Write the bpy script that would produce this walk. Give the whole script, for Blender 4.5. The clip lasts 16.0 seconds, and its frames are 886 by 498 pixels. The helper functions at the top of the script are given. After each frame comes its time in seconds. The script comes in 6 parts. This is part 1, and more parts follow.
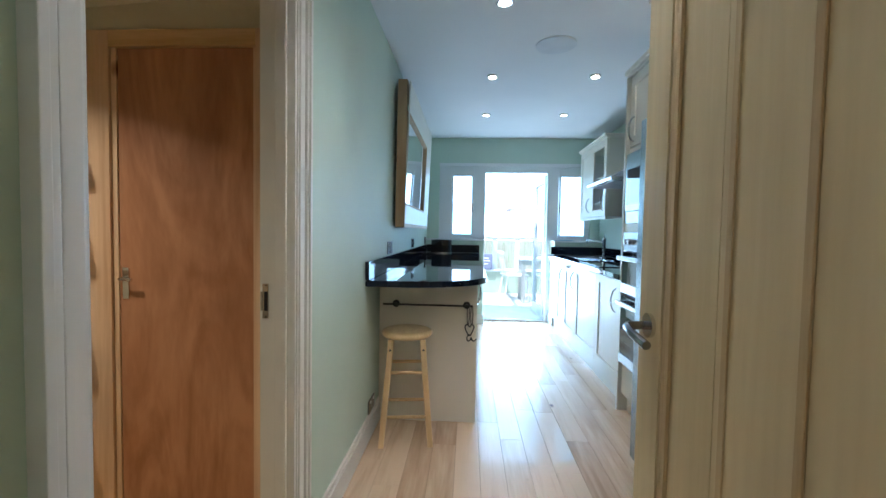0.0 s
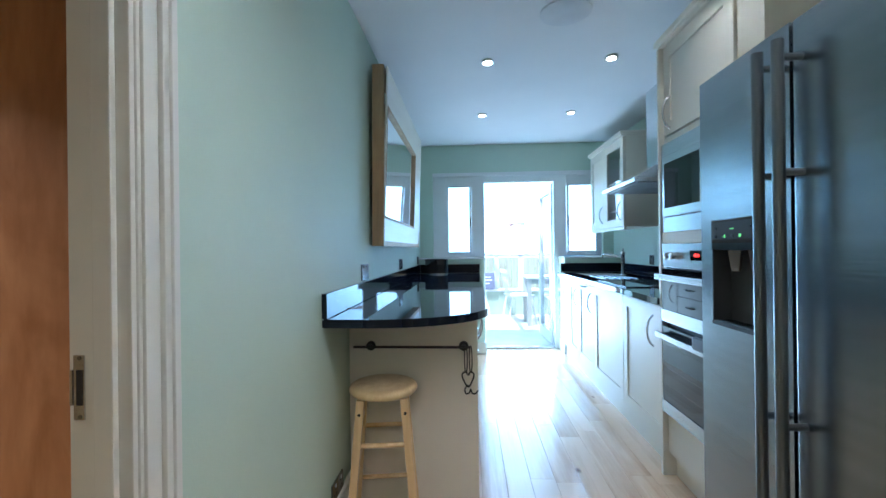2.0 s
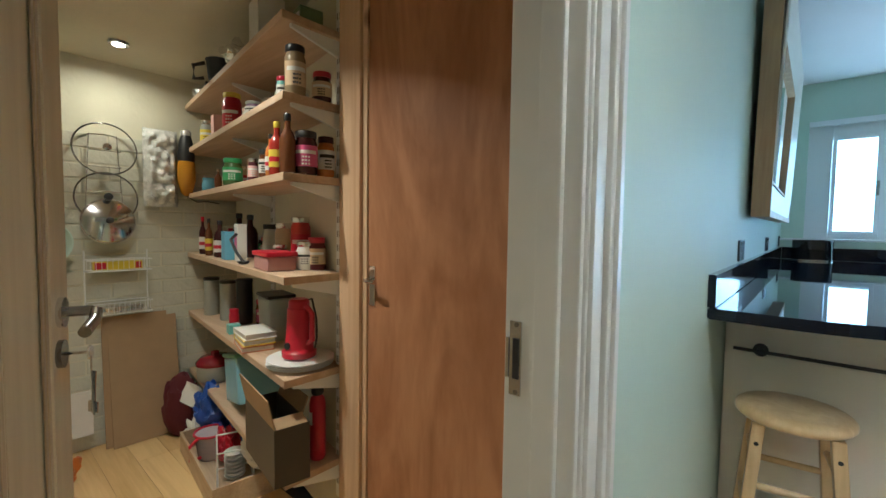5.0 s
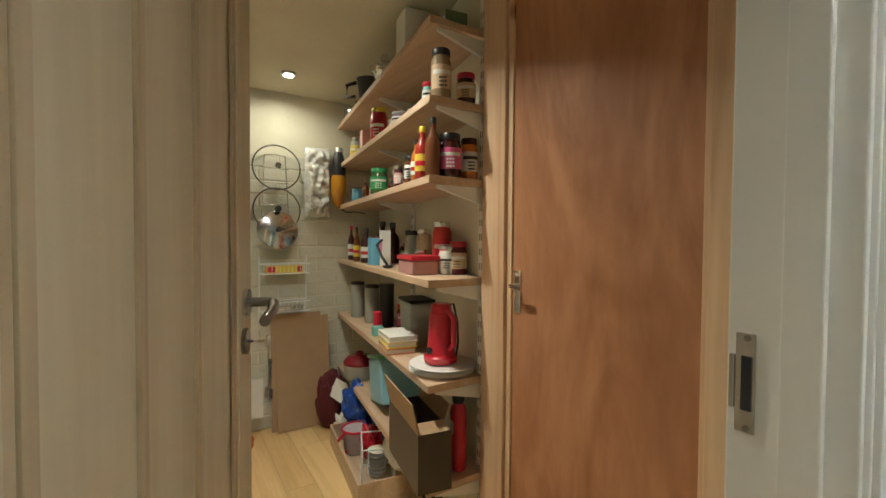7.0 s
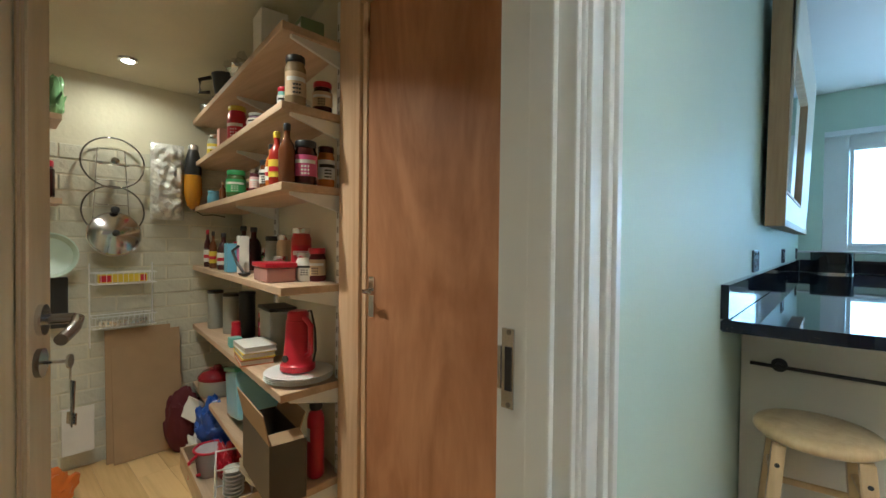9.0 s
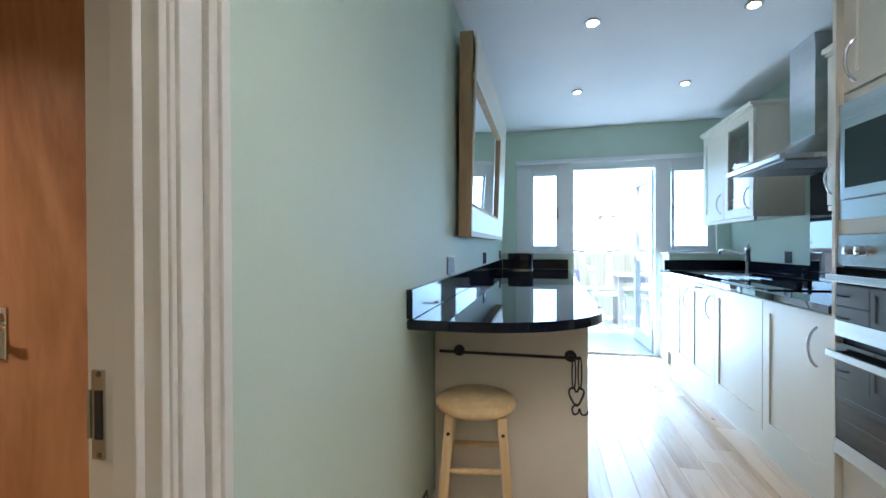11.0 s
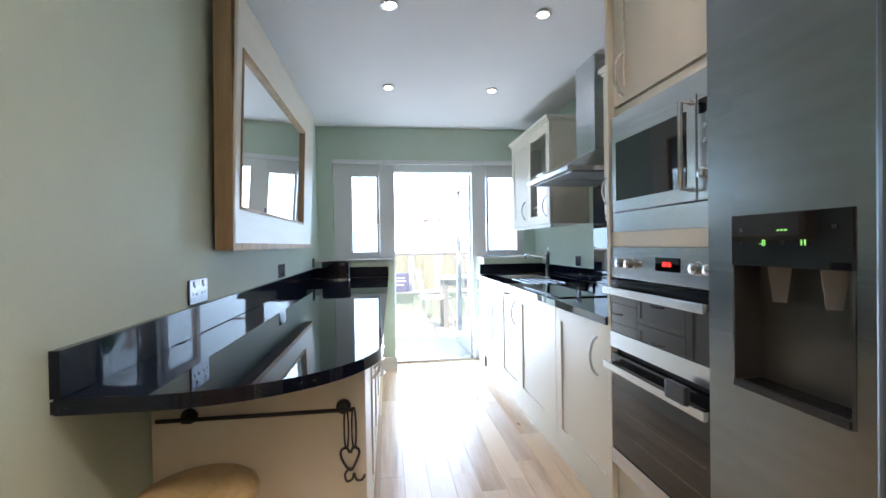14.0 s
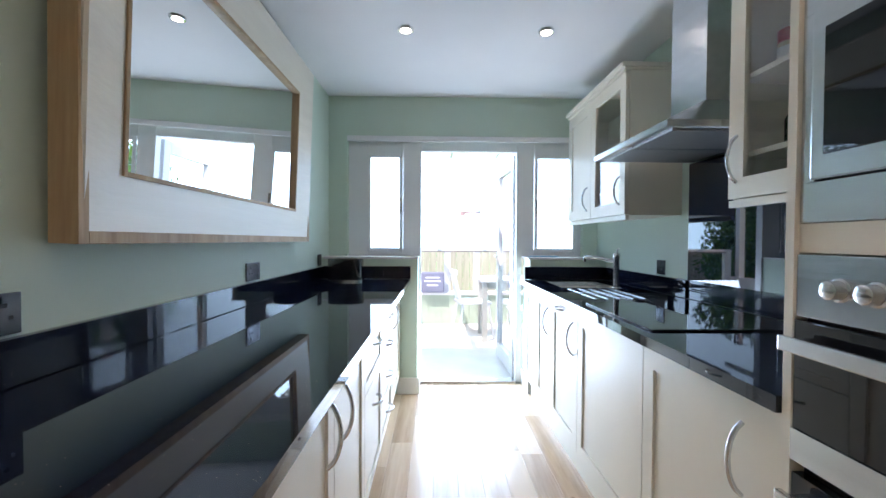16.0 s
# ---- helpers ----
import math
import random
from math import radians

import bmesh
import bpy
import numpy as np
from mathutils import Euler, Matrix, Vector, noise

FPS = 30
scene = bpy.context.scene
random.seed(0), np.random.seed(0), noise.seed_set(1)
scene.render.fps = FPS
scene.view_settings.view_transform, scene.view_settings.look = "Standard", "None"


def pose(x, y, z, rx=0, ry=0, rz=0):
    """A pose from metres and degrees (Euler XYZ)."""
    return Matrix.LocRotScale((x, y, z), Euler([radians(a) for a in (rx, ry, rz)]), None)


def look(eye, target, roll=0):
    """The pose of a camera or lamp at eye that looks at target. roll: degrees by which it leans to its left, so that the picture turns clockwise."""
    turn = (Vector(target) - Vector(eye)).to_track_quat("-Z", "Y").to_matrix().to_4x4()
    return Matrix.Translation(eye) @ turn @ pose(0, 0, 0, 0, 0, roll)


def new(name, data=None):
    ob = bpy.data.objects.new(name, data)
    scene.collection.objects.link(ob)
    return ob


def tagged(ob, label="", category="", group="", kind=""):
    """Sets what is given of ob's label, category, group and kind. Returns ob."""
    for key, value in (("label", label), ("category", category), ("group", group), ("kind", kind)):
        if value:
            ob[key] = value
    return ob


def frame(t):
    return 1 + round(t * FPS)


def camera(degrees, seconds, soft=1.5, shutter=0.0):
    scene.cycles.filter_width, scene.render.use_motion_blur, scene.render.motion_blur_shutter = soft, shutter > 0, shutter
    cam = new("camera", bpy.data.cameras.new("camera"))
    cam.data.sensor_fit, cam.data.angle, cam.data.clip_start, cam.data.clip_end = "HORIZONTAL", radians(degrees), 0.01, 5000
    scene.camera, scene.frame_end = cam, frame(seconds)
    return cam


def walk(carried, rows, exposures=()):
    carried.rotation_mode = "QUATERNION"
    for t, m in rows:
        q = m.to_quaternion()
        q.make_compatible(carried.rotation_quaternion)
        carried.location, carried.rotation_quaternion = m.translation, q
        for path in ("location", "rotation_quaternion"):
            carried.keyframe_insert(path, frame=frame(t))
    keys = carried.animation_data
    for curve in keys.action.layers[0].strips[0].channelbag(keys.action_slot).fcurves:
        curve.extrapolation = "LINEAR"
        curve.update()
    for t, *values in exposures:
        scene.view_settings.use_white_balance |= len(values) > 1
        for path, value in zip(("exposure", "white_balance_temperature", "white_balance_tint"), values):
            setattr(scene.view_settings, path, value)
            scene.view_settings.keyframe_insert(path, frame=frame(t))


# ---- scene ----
cam = camera(92.5, 16.0)
PATH = [
    (0, (0.455, 0.694, 1.18), (0.338, 2.689, 1.096), 1.0),
    (0.5, (0.429, 0.893, 1.171), (0.367, 2.891, 1.111), 1.1),
    (1, (0.447, 1.039, 1.17), (0.424, 3.038, 1.142), 0.6),
    (1.5, (0.481, 1.199, 1.179), (0.445, 3.198, 1.166), -0.1),
    (2, (0.486, 1.306, 1.177), (0.363, 3.303, 1.18), -0.7),
    (2.5, (0.436, 1.365, 1.164), (0.171, 3.347, 1.175), -0.7),
    (3, (0.362, 1.42, 1.15), (-0.101, 3.365, 1.152), -0.4),
    (3.5, (0.304, 1.442, 1.154), (-0.402, 3.313, 1.124), 0.5),
    (4, (0.249, 1.454, 1.15), (-0.702, 3.212, 1.085), 1.0),
    (4.5, (0.189, 1.458, 1.146), (-0.966, 3.088, 1.054), 1.0),
    (5, (0.145, 1.455, 1.142), (-1.172, 2.956, 1.036), 0.8),
    (7.5, (0.031, 1.457, 1.103), (-1.678, 2.494, 1.058), 0.4),
    (8, (0.047, 1.457, 1.102), (-1.591, 2.604, 1.073), 1.1),
    (8.5, (0.088, 1.495, 1.106), (-1.444, 2.78, 1.082), 0.5),
    (9, (0.148, 1.502, 1.122), (-1.21, 2.97, 1.09), 0.6),
    (9.5, (0.207, 1.528, 1.12), (-0.933, 3.171, 1.107), 0.6),
    (10, (0.264, 1.548, 1.128), (-0.646, 3.329, 1.115), 0.4),
    (12.5, (0.442, 1.649, 1.196), (0.517, 3.648, 1.183), -1.1),
    (13, (0.471, 1.695, 1.202), (0.664, 3.686, 1.193), -1.2),
    (13.5, (0.528, 1.803, 1.198), (0.784, 3.787, 1.192), -1.1),
    (14, (0.595, 1.971, 1.214), (0.854, 3.954, 1.192), -0.9),
    (14.5, (0.643, 2.135, 1.212), (0.866, 4.122, 1.181), -0.5),
    (15, (0.706, 2.342, 1.213), (0.86, 4.335, 1.171), -0.1),
    (15.5, (0.743, 2.553, 1.227), (0.833, 4.55, 1.176), -0.2),
    (16, (0.787, 2.766, 1.215), (0.827, 4.766, 1.174), 0.3),
]
EXPOSURES = [(0.0, 1.97, 5700, 12), (3.5, 2.05, 5100, 9), (5.0, 2.15, 5400, 6), (8.0, 2.35, 5600, 5), (10.0, 2.05, 5200, 8), (12.5, 2.15, 7200, 27), (16.0, 1.95, 6900, 27)]
walk(cam, [(t, look(eye, target, roll)) for t, eye, target, roll in PATH], EXPOSURES)

# ---- world and light ----
world = bpy.data.worlds.new("sky")
scene.world = world
world.use_nodes = True
wn = world.node_tree.nodes
sky = wn.new("ShaderNodeTexSky")
sky.sky_type, sky.sun_disc, sky.sun_elevation, sky.sun_rotation = "NISHITA", False, radians(58), radians(218)
world.node_tree.links.new(sky.outputs[0], wn["Background"].inputs[0])
wn["Background"].inputs[1].default_value = 0.08


def lamp(name, kind, m, energy, colour, size=0.1, size_y=None, spread=None):
    d = bpy.data.lights.new(name, kind)
    d.energy, d.color = energy, colour
    if kind == "AREA":
        d.shape, d.size = ("RECTANGLE", size) if size_y else ("DISK", size)
        if size_y:
            d.size_y = size_y
        if spread:
            d.spread = radians(spread)
    elif kind == "SUN":
        d.angle = radians(size)
    else:
        d.shadow_soft_size = size
    ob = new(name, d)
    ob.matrix_world = m
    return ob


WARM = (1.0, 0.88, 0.70)
lamp("sun", "SUN", look((-1.5, 4.6, 7), (1, 7.7, 0)), 1.6, (1.0, 0.95, 0.88), 0.6)
# added area lamp low in the doorway, tilted up, stands in for bounced daylight
lamp("daylight_door", "AREA", pose(1.08, 6.48, 0.46, -108, 0, 0), 8.8, (0.52, 0.77, 1.0), 0.78, 0.84)
DOWNLIGHTS = [(x, y) for y in (3.0, 4.08, 5.17) for x in (0.62, 1.41)]
# pair at y 1.95 is unseen, added and stronger to brighten the near wall
for lx, ly in DOWNLIGHTS + [(0.62, 1.95), (1.41, 1.95)]:
    lamp("downlight_lamp", "AREA", pose(lx, ly, 2.385), 13.0 if ly < 2.5 else 3.0 if ly < 3.5 else 1.6, (1.0, 0.93, 0.83), 0.06, spread=130)
# unseen lamp added in the hall to brighten the oak door and frame
lamp("hall_lamp", "AREA", pose(0.5, -0.2, 2.35), 1.8, WARM, 0.3)
lamp("pantry_lamp", "AREA", pose(-2.29, 1.96, 1.93), 0.6, (1.0, 0.88, 0.62), 0.05, spread=165)
# unseen fill without a fitting, added to brighten the shelves and door face
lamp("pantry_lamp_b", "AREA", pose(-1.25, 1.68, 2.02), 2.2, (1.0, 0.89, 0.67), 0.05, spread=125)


# ---- materials ----
def mat(name, base, rough=0.5, metal=0.0, grain=0.06, scale=6.0, bump=0.05, bump_scale=60.0, coat=0.0, ior=None, glow=0.0, stretch=(1, 1, 1)):
    """A painted, metal or plastic surface with broad and fine variation."""
    m = bpy.data.materials.new(name)
    m.use_nodes = True
    n, l = m.node_tree.nodes, m.node_tree.links
    b = n["Principled BSDF"]
    b.inputs["Roughness"].default_value, b.inputs["Metallic"].default_value = rough, metal
    b.inputs["Coat Weight"].default_value = coat
    if ior:
        b.inputs["IOR"].default_value = ior
    tc, mp = n.new("ShaderNodeTexCoord"), n.new("ShaderNodeMapping")
    mp.inputs["Scale"].default_value = stretch
    l.new(tc.outputs["Object"], mp.inputs[0])
    t1, t2, mx, ramp = n.new("ShaderNodeTexNoise"), n.new("ShaderNodeTexNoise"), n.new("ShaderNodeMix"), n.new("ShaderNodeValToRGB")
    t1.inputs["Scale"].default_value, t2.inputs["Scale"].default_value = scale, bump_scale
    t1.inputs["Detail"].default_value = 5
    for t in (t1, t2):
        l.new(mp.outputs[0], t.inputs["Vector"])
    lo, hi = [max(0, c * (1 - grain)) for c in base], [min(1, c * (1 + grain)) for c in base]
    ramp.color_ramp.elements[0].position, ramp.color_ramp.elements[1].position = 0.3, 0.7
    ramp.color_ramp.elements[0].color, ramp.color_ramp.elements[1].color = (*lo, 1), (*hi, 1)
    l.new(t1.outputs[0], ramp.inputs[0])
    l.new(ramp.outputs[0], b.inputs["Base Color"])
    if bump:
        bp = n.new("ShaderNodeBump")
        bp.inputs["Strength"].default_value, bp.inputs["Distance"].default_value = bump, 0.01
        l.new(t2.outputs[0], bp.inputs["Height"])
        l.new(bp.outputs[0], b.inputs["Normal"])
    if glow:
        b.inputs["Emission Color"].default_value, b.inputs["Emission Strength"].default_value = (*base, 1), glow
    return m


def wood(name, dark, light, axis="z", rough=0.45, scale=14.0, rnd=0.0, knots=False, coat=0.0):
    """Wood with its grain along an axis."""
    m = bpy.data.materials.new(name)
    m.use_nodes = True
    n, l = m.node_tree.nodes, m.node_tree.links
    b = n["Principled BSDF"]
    b.inputs["Roughness"].default_value, b.inputs["Coat Weight"].default_value = rough, coat
    tc, mp, info = n.new("ShaderNodeTexCoord"), n.new("ShaderNodeMapping"), n.new("ShaderNodeObjectInfo")
    k = 0.07
    k = 0.22 if "ply" in name else k
    mp.inputs["Scale"].default_value = {"x": (k, 1, 1), "y": (1, k, 1), "z": (1, 1, k)}[axis]
    add = n.new("ShaderNodeVectorMath")
    mul = n.new("ShaderNodeMath")
    mul.operation = "MULTIPLY"
    mul.inputs[1].default_value = 37.0
    l.new(info.outputs["Random"], mul.inputs[0])
    l.new(tc.outputs["Object"], add.inputs[0])
    l.new(mul.outputs[0], add.inputs[1])
    l.new(add.outputs[0], mp.inputs[0])
    t1, t2 = n.new("ShaderNodeTexNoise"), n.new("ShaderNodeTexNoise")
    t1.inputs["Scale"].default_value, t1.inputs["Detail"].default_value, t1.inputs["Distortion"].default_value = scale, 7, 2.8 if "ply" in name else 1.2
    t2.inputs["Scale"].default_value, t2.inputs["Detail"].default_value = scale * 9, 3
    for t in (t1, t2):
        l.new(mp.outputs[0], t.inputs["Vector"])
    mx = n.new("ShaderNodeMath")
    mx.operation = "MULTIPLY_ADD"
    mx.inputs[1].default_value = 0.3
    l.new(t2.outputs[0], mx.inputs[0])
    l.new(t1.outputs[0], mx.inputs[2])
    last = mx
    if rnd:
        m2 = n.new("ShaderNodeMath")
        m2.operation = "MULTIPLY_ADD"
        m2.inputs[1].default_value = rnd
        l.new(info.outputs["Random"], m2.inputs[0])
        l.new(mx.outputs[0], m2.inputs[2])
        last = m2
    ramp = n.new("ShaderNodeValToRGB")
    ramp.color_ramp.elements[0].position, ramp.color_ramp.elements[1].position = 0.42, 0.82 + rnd
    ramp.color_ramp.elements[0].color, ramp.color_ramp.elements[1].color = (*dark, 1), (*light, 1)
    l.new(last.outputs[0], ramp.inputs[0])
    out = ramp.outputs[0]
    if knots:
        v = n.new("ShaderNodeTexVoronoi")
        v.inputs["Scale"].default_value = 3.2
        mk = n.new("ShaderNodeMapping")
        mk.inputs["Scale"].default_value = {"x": (0.55, 1, 1), "y": (1, 0.55, 1), "z": (1, 1, 0.55)}[axis]
        l.new(add.outputs[0], mk.inputs[0])
        l.new(mk.outputs[0], v.inputs["Vector"])
        r2 = n.new("ShaderNodeValToRGB")
        r2.color_ramp.elements[0].position, r2.color_ramp.elements[1].position = (0.045, 0.085) if "pine" in name else (0.025, 0.06)
        r2.color_ramp.elements[0].color, r2.color_ramp.elements[1].color = (0.22, 0.09, 0.04, 1), (1, 1, 1, 1)
        l.new(v.outputs["Distance"], r2.inputs[0])
        mm = n.new("ShaderNodeMix")
        mm.data_type, mm.blend_type = "RGBA", "MULTIPLY"
        mm.inputs[0].default_value = 1.0
        l.new(out, mm.inputs[6])
        l.new(r2.outputs[0], mm.inputs[7])
        out = mm.outputs[2]
    l.new(out, b.inputs["Base Color"])
    bp = n.new("ShaderNodeBump")
    bp.inputs["Strength"].default_value, bp.inputs["Distance"].default_value = 0.08, 0.01
    l.new(t2.outputs[0], bp.inputs["Height"])
    l.new(bp.outputs[0], b.inputs["Normal"])
    return m


def glass(name, tint=(1, 1, 1), rough=0.0, mixin=0.0):
    m = bpy.data.materials.new(name)
    m.use_nodes = True
    b = m.node_tree.nodes["Principled BSDF"]
    b.inputs["Base Color"].default_value = (*tint, 1)
    b.inputs["Transmission Weight"].default_value, b.inputs["Roughness"].default_value, b.inputs["IOR"].default_value = 1.0, rough, 1.45
    return m


SAGE = mat("sage_wall_paint", (0.57, 0.69, 0.585), 0.55, grain=0.03, scale=2.0, bump=0.04, bump_scale=120)
CEIL = mat("ceiling_paint", (0.80, 0.80, 0.80), 0.8, grain=0.02, scale=2.0, bump=0.03, bump_scale=90)
GLOSS = mat("white_gloss_paint", (0.74, 0.73, 0.68), 0.3, grain=0.02, scale=3, bump=0.004, bump_scale=30, stretch=(1, 1, 0.3))
CREAM = mat("cream_wall_paint", (0.66, 0.62, 0.48), 0.75, grain=0.05, scale=4, bump=0.12, bump_scale=45)
UPVC = mat("white_upvc", (0.82, 0.83, 0.84), 0.25, grain=0.01, bump=0.0)
CAB = mat("ivory_cabinet_paint", (0.76, 0.71, 0.60), 0.38, grain=0.02, scale=3, bump=0.02, bump_scale=80)
STEEL = mat("brushed_steel", (0.35, 0.39, 0.41), 0.27, 1.0, grain=0.08, scale=30, bump=0.03, bump_scale=150, stretch=(0.05, 0.05, 1))
STEEL_A = mat("brushed_appliance_steel", (0.58, 0.61, 0.63), 0.25, 1.0, grain=0.06, scale=30, bump=0.02, bump_scale=150, stretch=(1, 0.05, 1))
STEEL_H = mat("brushed_steel_plain", (0.60, 0.60, 0.60), 0.27, 1.0, grain=0.05, scale=20, bump=0.0)
CHROME = mat("polished_chrome", (0.75, 0.75, 0.76), 0.12, 1.0, grain=0.0, bump=0.0)
DARKCHROME = mat("dark_chrome", (0.30, 0.30, 0.31), 0.15, 1.0, grain=0.0, bump=0.0)
BLACK = mat("black_plastic", (0.02, 0.02, 0.022), 0.4, grain=0.1, bump=0.02)
IRON = mat("black_wrought_iron", (0.015, 0.015, 0.016), 0.5, grain=0.2, bump=0.1, bump_scale=80)
BLACKGLASS = mat("black_glass", (0.006, 0.007, 0.010), 0.03, grain=0.0, bump=0.0, coat=0.25)
SPLASH = mat("deep_blue_glass", (0.008, 0.016, 0.035), 0.02, grain=0.0, bump=0.0, ior=1.65)
MIRROR = mat("mirror_silver", (0.88, 0.90, 0.90), 0.0, 1.0, grain=0.0, bump=0.0)
OAK = wood("oak_veneer_door", (0.50, 0.41, 0.235), (0.68, 0.585, 0.38), "z", 0.38, 5)
OAKM = wood("oak_moulding", (0.36, 0.255, 0.13), (0.56, 0.44, 0.26), "z", 0.4, 12)
OAKF = wood("oak_frame", (0.36, 0.22, 0.11), (0.52, 0.36, 0.20), "z", 0.5, 16)
LIMED = wood("limed_wood", (0.70, 0.66, 0.56), (0.77, 0.73, 0.63), "y", 0.36, 9)
PINE = wood("knotty_pine", (0.54, 0.33, 0.19), (0.72, 0.51, 0.33), "z", 0.45, 9, knots=True)
PLY = wood("red_plywood", (0.32, 0.13, 0.055), (0.50, 0.245, 0.125), "z", 0.52, 4.5)
FLOORW = wood("oak_floorboard", (0.36, 0.215, 0.12), (0.69, 0.51, 0.35), "y", 0.25, 9, rnd=0.45, knots=True, coat=0.3)
FLOORX = wood("oak_floorboard_pantry", (0.50, 0.30, 0.11), (0.76, 0.53, 0.25), "x", 0.35, 9, rnd=0.3, knots=True)
SHELFW = wood("shelf_timber", (0.46, 0.31, 0.19), (0.62, 0.45, 0.31), "x", 0.5, 12)
STOOLW = wood("lacquered_rubberwood", (0.58, 0.37, 0.17), (0.76, 0.55, 0.29), "z", 0.3, 10, coat=0.3)
DARK = mat("dark_gap", (0.03, 0.028, 0.025), 0.8)
WHITE = mat("white_plastic", (0.8, 0.8, 0.78), 0.35, grain=0.01, bump=0.0)
LAMPGLOW = mat("lamp_glow", (1.0, 0.93, 0.82), 0.5, glow=6.0)
# emits in place of the bright sky; its blue tints the reflections
BACKGLOW = mat("glowing_sky_backdrop", (0.43, 0.71, 1.0), 0.9, glow=1.8)


def granite():
    m = bpy.data.materials.new("black_sparkle_granite")
    m.use_nodes = True
    n, l = m.node_tree.nodes, m.node_tree.links
    b = n["Principled BSDF"]
    b.inputs["Roughness"].default_value, b.inputs["Coat Weight"].default_value, b.inputs["Coat Roughness"].default_value = 0.03, 0.0, 0.02
    b.inputs["IOR"].default_value = 1.48
    tc, v, r = n.new("ShaderNodeTexCoord"), n.new("ShaderNodeTexVoronoi"), n.new("ShaderNodeValToRGB")
    l.new(tc.outputs["Object"], v.inputs["Vector"])
    v.inputs["Scale"].default_value = 170
    r.color_ramp.elements[0].position, r.color_ramp.elements[1].position = 0.075, 0.11
    r.color_ramp.elements[0].color, r.color_ramp.elements[1].color = (0.75, 0.62, 0.42, 1), (0.004, 0.007, 0.018, 1)
    t = n.new("ShaderNodeTexNoise")
    t.inputs["Scale"].default_value = 35
    mm = n.new("ShaderNodeMath")
    mm.operation = "ADD"
    rr = n.new("ShaderNodeMapRange")
    rr.inputs[1].default_value, rr.inputs[2].default_value, rr.inputs[3].default_value, rr.inputs[4].default_value = 0.45, 0.6, 0.2, 0.0
    l.new(tc.outputs["Object"], t.inputs["Vector"])
    l.new(t.outputs[0], rr.inputs[0])
    l.new(v.outputs["Distance"], mm.inputs[0])
    l.new(rr.outputs[0], mm.inputs[1])
    l.new(mm.outputs[0], r.inputs[0])
    l.new(r.outputs[0], b.inputs["Base Color"])
    return m


GRANITE = granite()
PANE = glass("clear_glass")


# ---- building helpers ----
def part(name, bm, material, parent=None, label="", at=(0, 0, 0), kind="", category="", crease=16):
    """Links a bmesh, whose points are in metres from at, as one mesh object under parent (at is measured from the parent)."""
    me = bpy.data.meshes.new(name)
    bmesh.ops.recalc_face_normals(bm, faces=bm.faces)
    bm.to_mesh(me)
    bm.free()
    for p in me.polygons:
        p.use_smooth = True
    me.set_sharp_from_angle(angle=radians(crease))
    me.materials.append(material)
    ob = new(name, me)
    ob.location = at
    ob.parent = parent
    return tagged(ob, label, category, kind=kind)


def thing(name, loc, label, category, group="", rz=0.0, kind=""):
    ob = new(name)
    ob.empty_display_size = 0.05
    ob.matrix_basis = pose(*loc, 0, 0, rz)
    return tagged(ob, label, category, group, kind)


def add_box(bm, x0, x1, y0, y1, z0, z1, bev=0.0):
    r = bmesh.ops.create_cube(bm, size=1.0)
    vs = r["verts"]
    bmesh.ops.scale(bm, vec=(abs(x1 - x0), abs(y1 - y0), abs(z1 - z0)), verts=vs)
    bmesh.ops.translate(bm, vec=((x0 + x1) / 2, (y0 + y1) / 2, (z0 + z1) / 2), verts=vs)
    if bev:
        es = list({e for v in vs for e in v.link_edges})
        bmesh.ops.bevel(bm, geom=es, offset=bev, segments=2, affect="EDGES", profile=0.6)


def box(name, parent, material, x0, x1, y0, y1, z0, z1, bev=0.0, label="", world_at=None, **kw):
    """A box in world metres, as a part of an unturned parent (or on its own)."""
    o = parent_origin(parent)
    c = ((x0 + x1) / 2, (y0 + y1) / 2, (z0 + z1) / 2)
    bm = bmesh.new()
    add_box(bm, x0 - c[0], x1 - c[0], y0 - c[1], y1 - c[1], z0 - c[2], z1 - c[2], bev)
    return part(name, bm, material, parent, label, [c[i] - o[i] for i in range(3)], crease=8, **kw)


def parent_origin(p):
    o = Vector((0, 0, 0))
    while p is not None:
        o += p.location
        p = p.parent
    return o


def boxes(name, parent, material, rows, bev=0.0, label="", **kw):
    o = parent_origin(parent)
    bm = bmesh.new()
    for r in rows:
        add_box(bm, r[0] - o[0], r[1] - o[0], r[2] - o[1], r[3] - o[1], r[4] - o[2], r[5] - o[2], bev)
    return part(name, bm, material, parent, label, crease=8, **kw)


def add_cyl(bm, p0, p1, r0, r1=None, seg=20, cap=True):
    r1 = r0 if r1 is None else r1
    p0, p1 = Vector(p0), Vector(p1)
    d = p1 - p0
    m = Matrix.Translation((p0 + p1) / 2) @ d.to_track_quat("Z", "Y").to_matrix().to_4x4()
    bmesh.ops.create_cone(bm, cap_ends=cap, segments=seg, radius1=max(r0, 1e-4), radius2=max(r1, 1e-4), depth=d.length, matrix=m)


def cyl(name, parent, material, p0, p1, r0, r1=None, seg=20, label="", **kw):
    o = parent_origin(parent)
    bm = bmesh.new()
    add_cyl(bm, Vector(p0) - o, Vector(p1) - o, r0, r1, seg)
    return part(name, bm, material, parent, label, **kw)


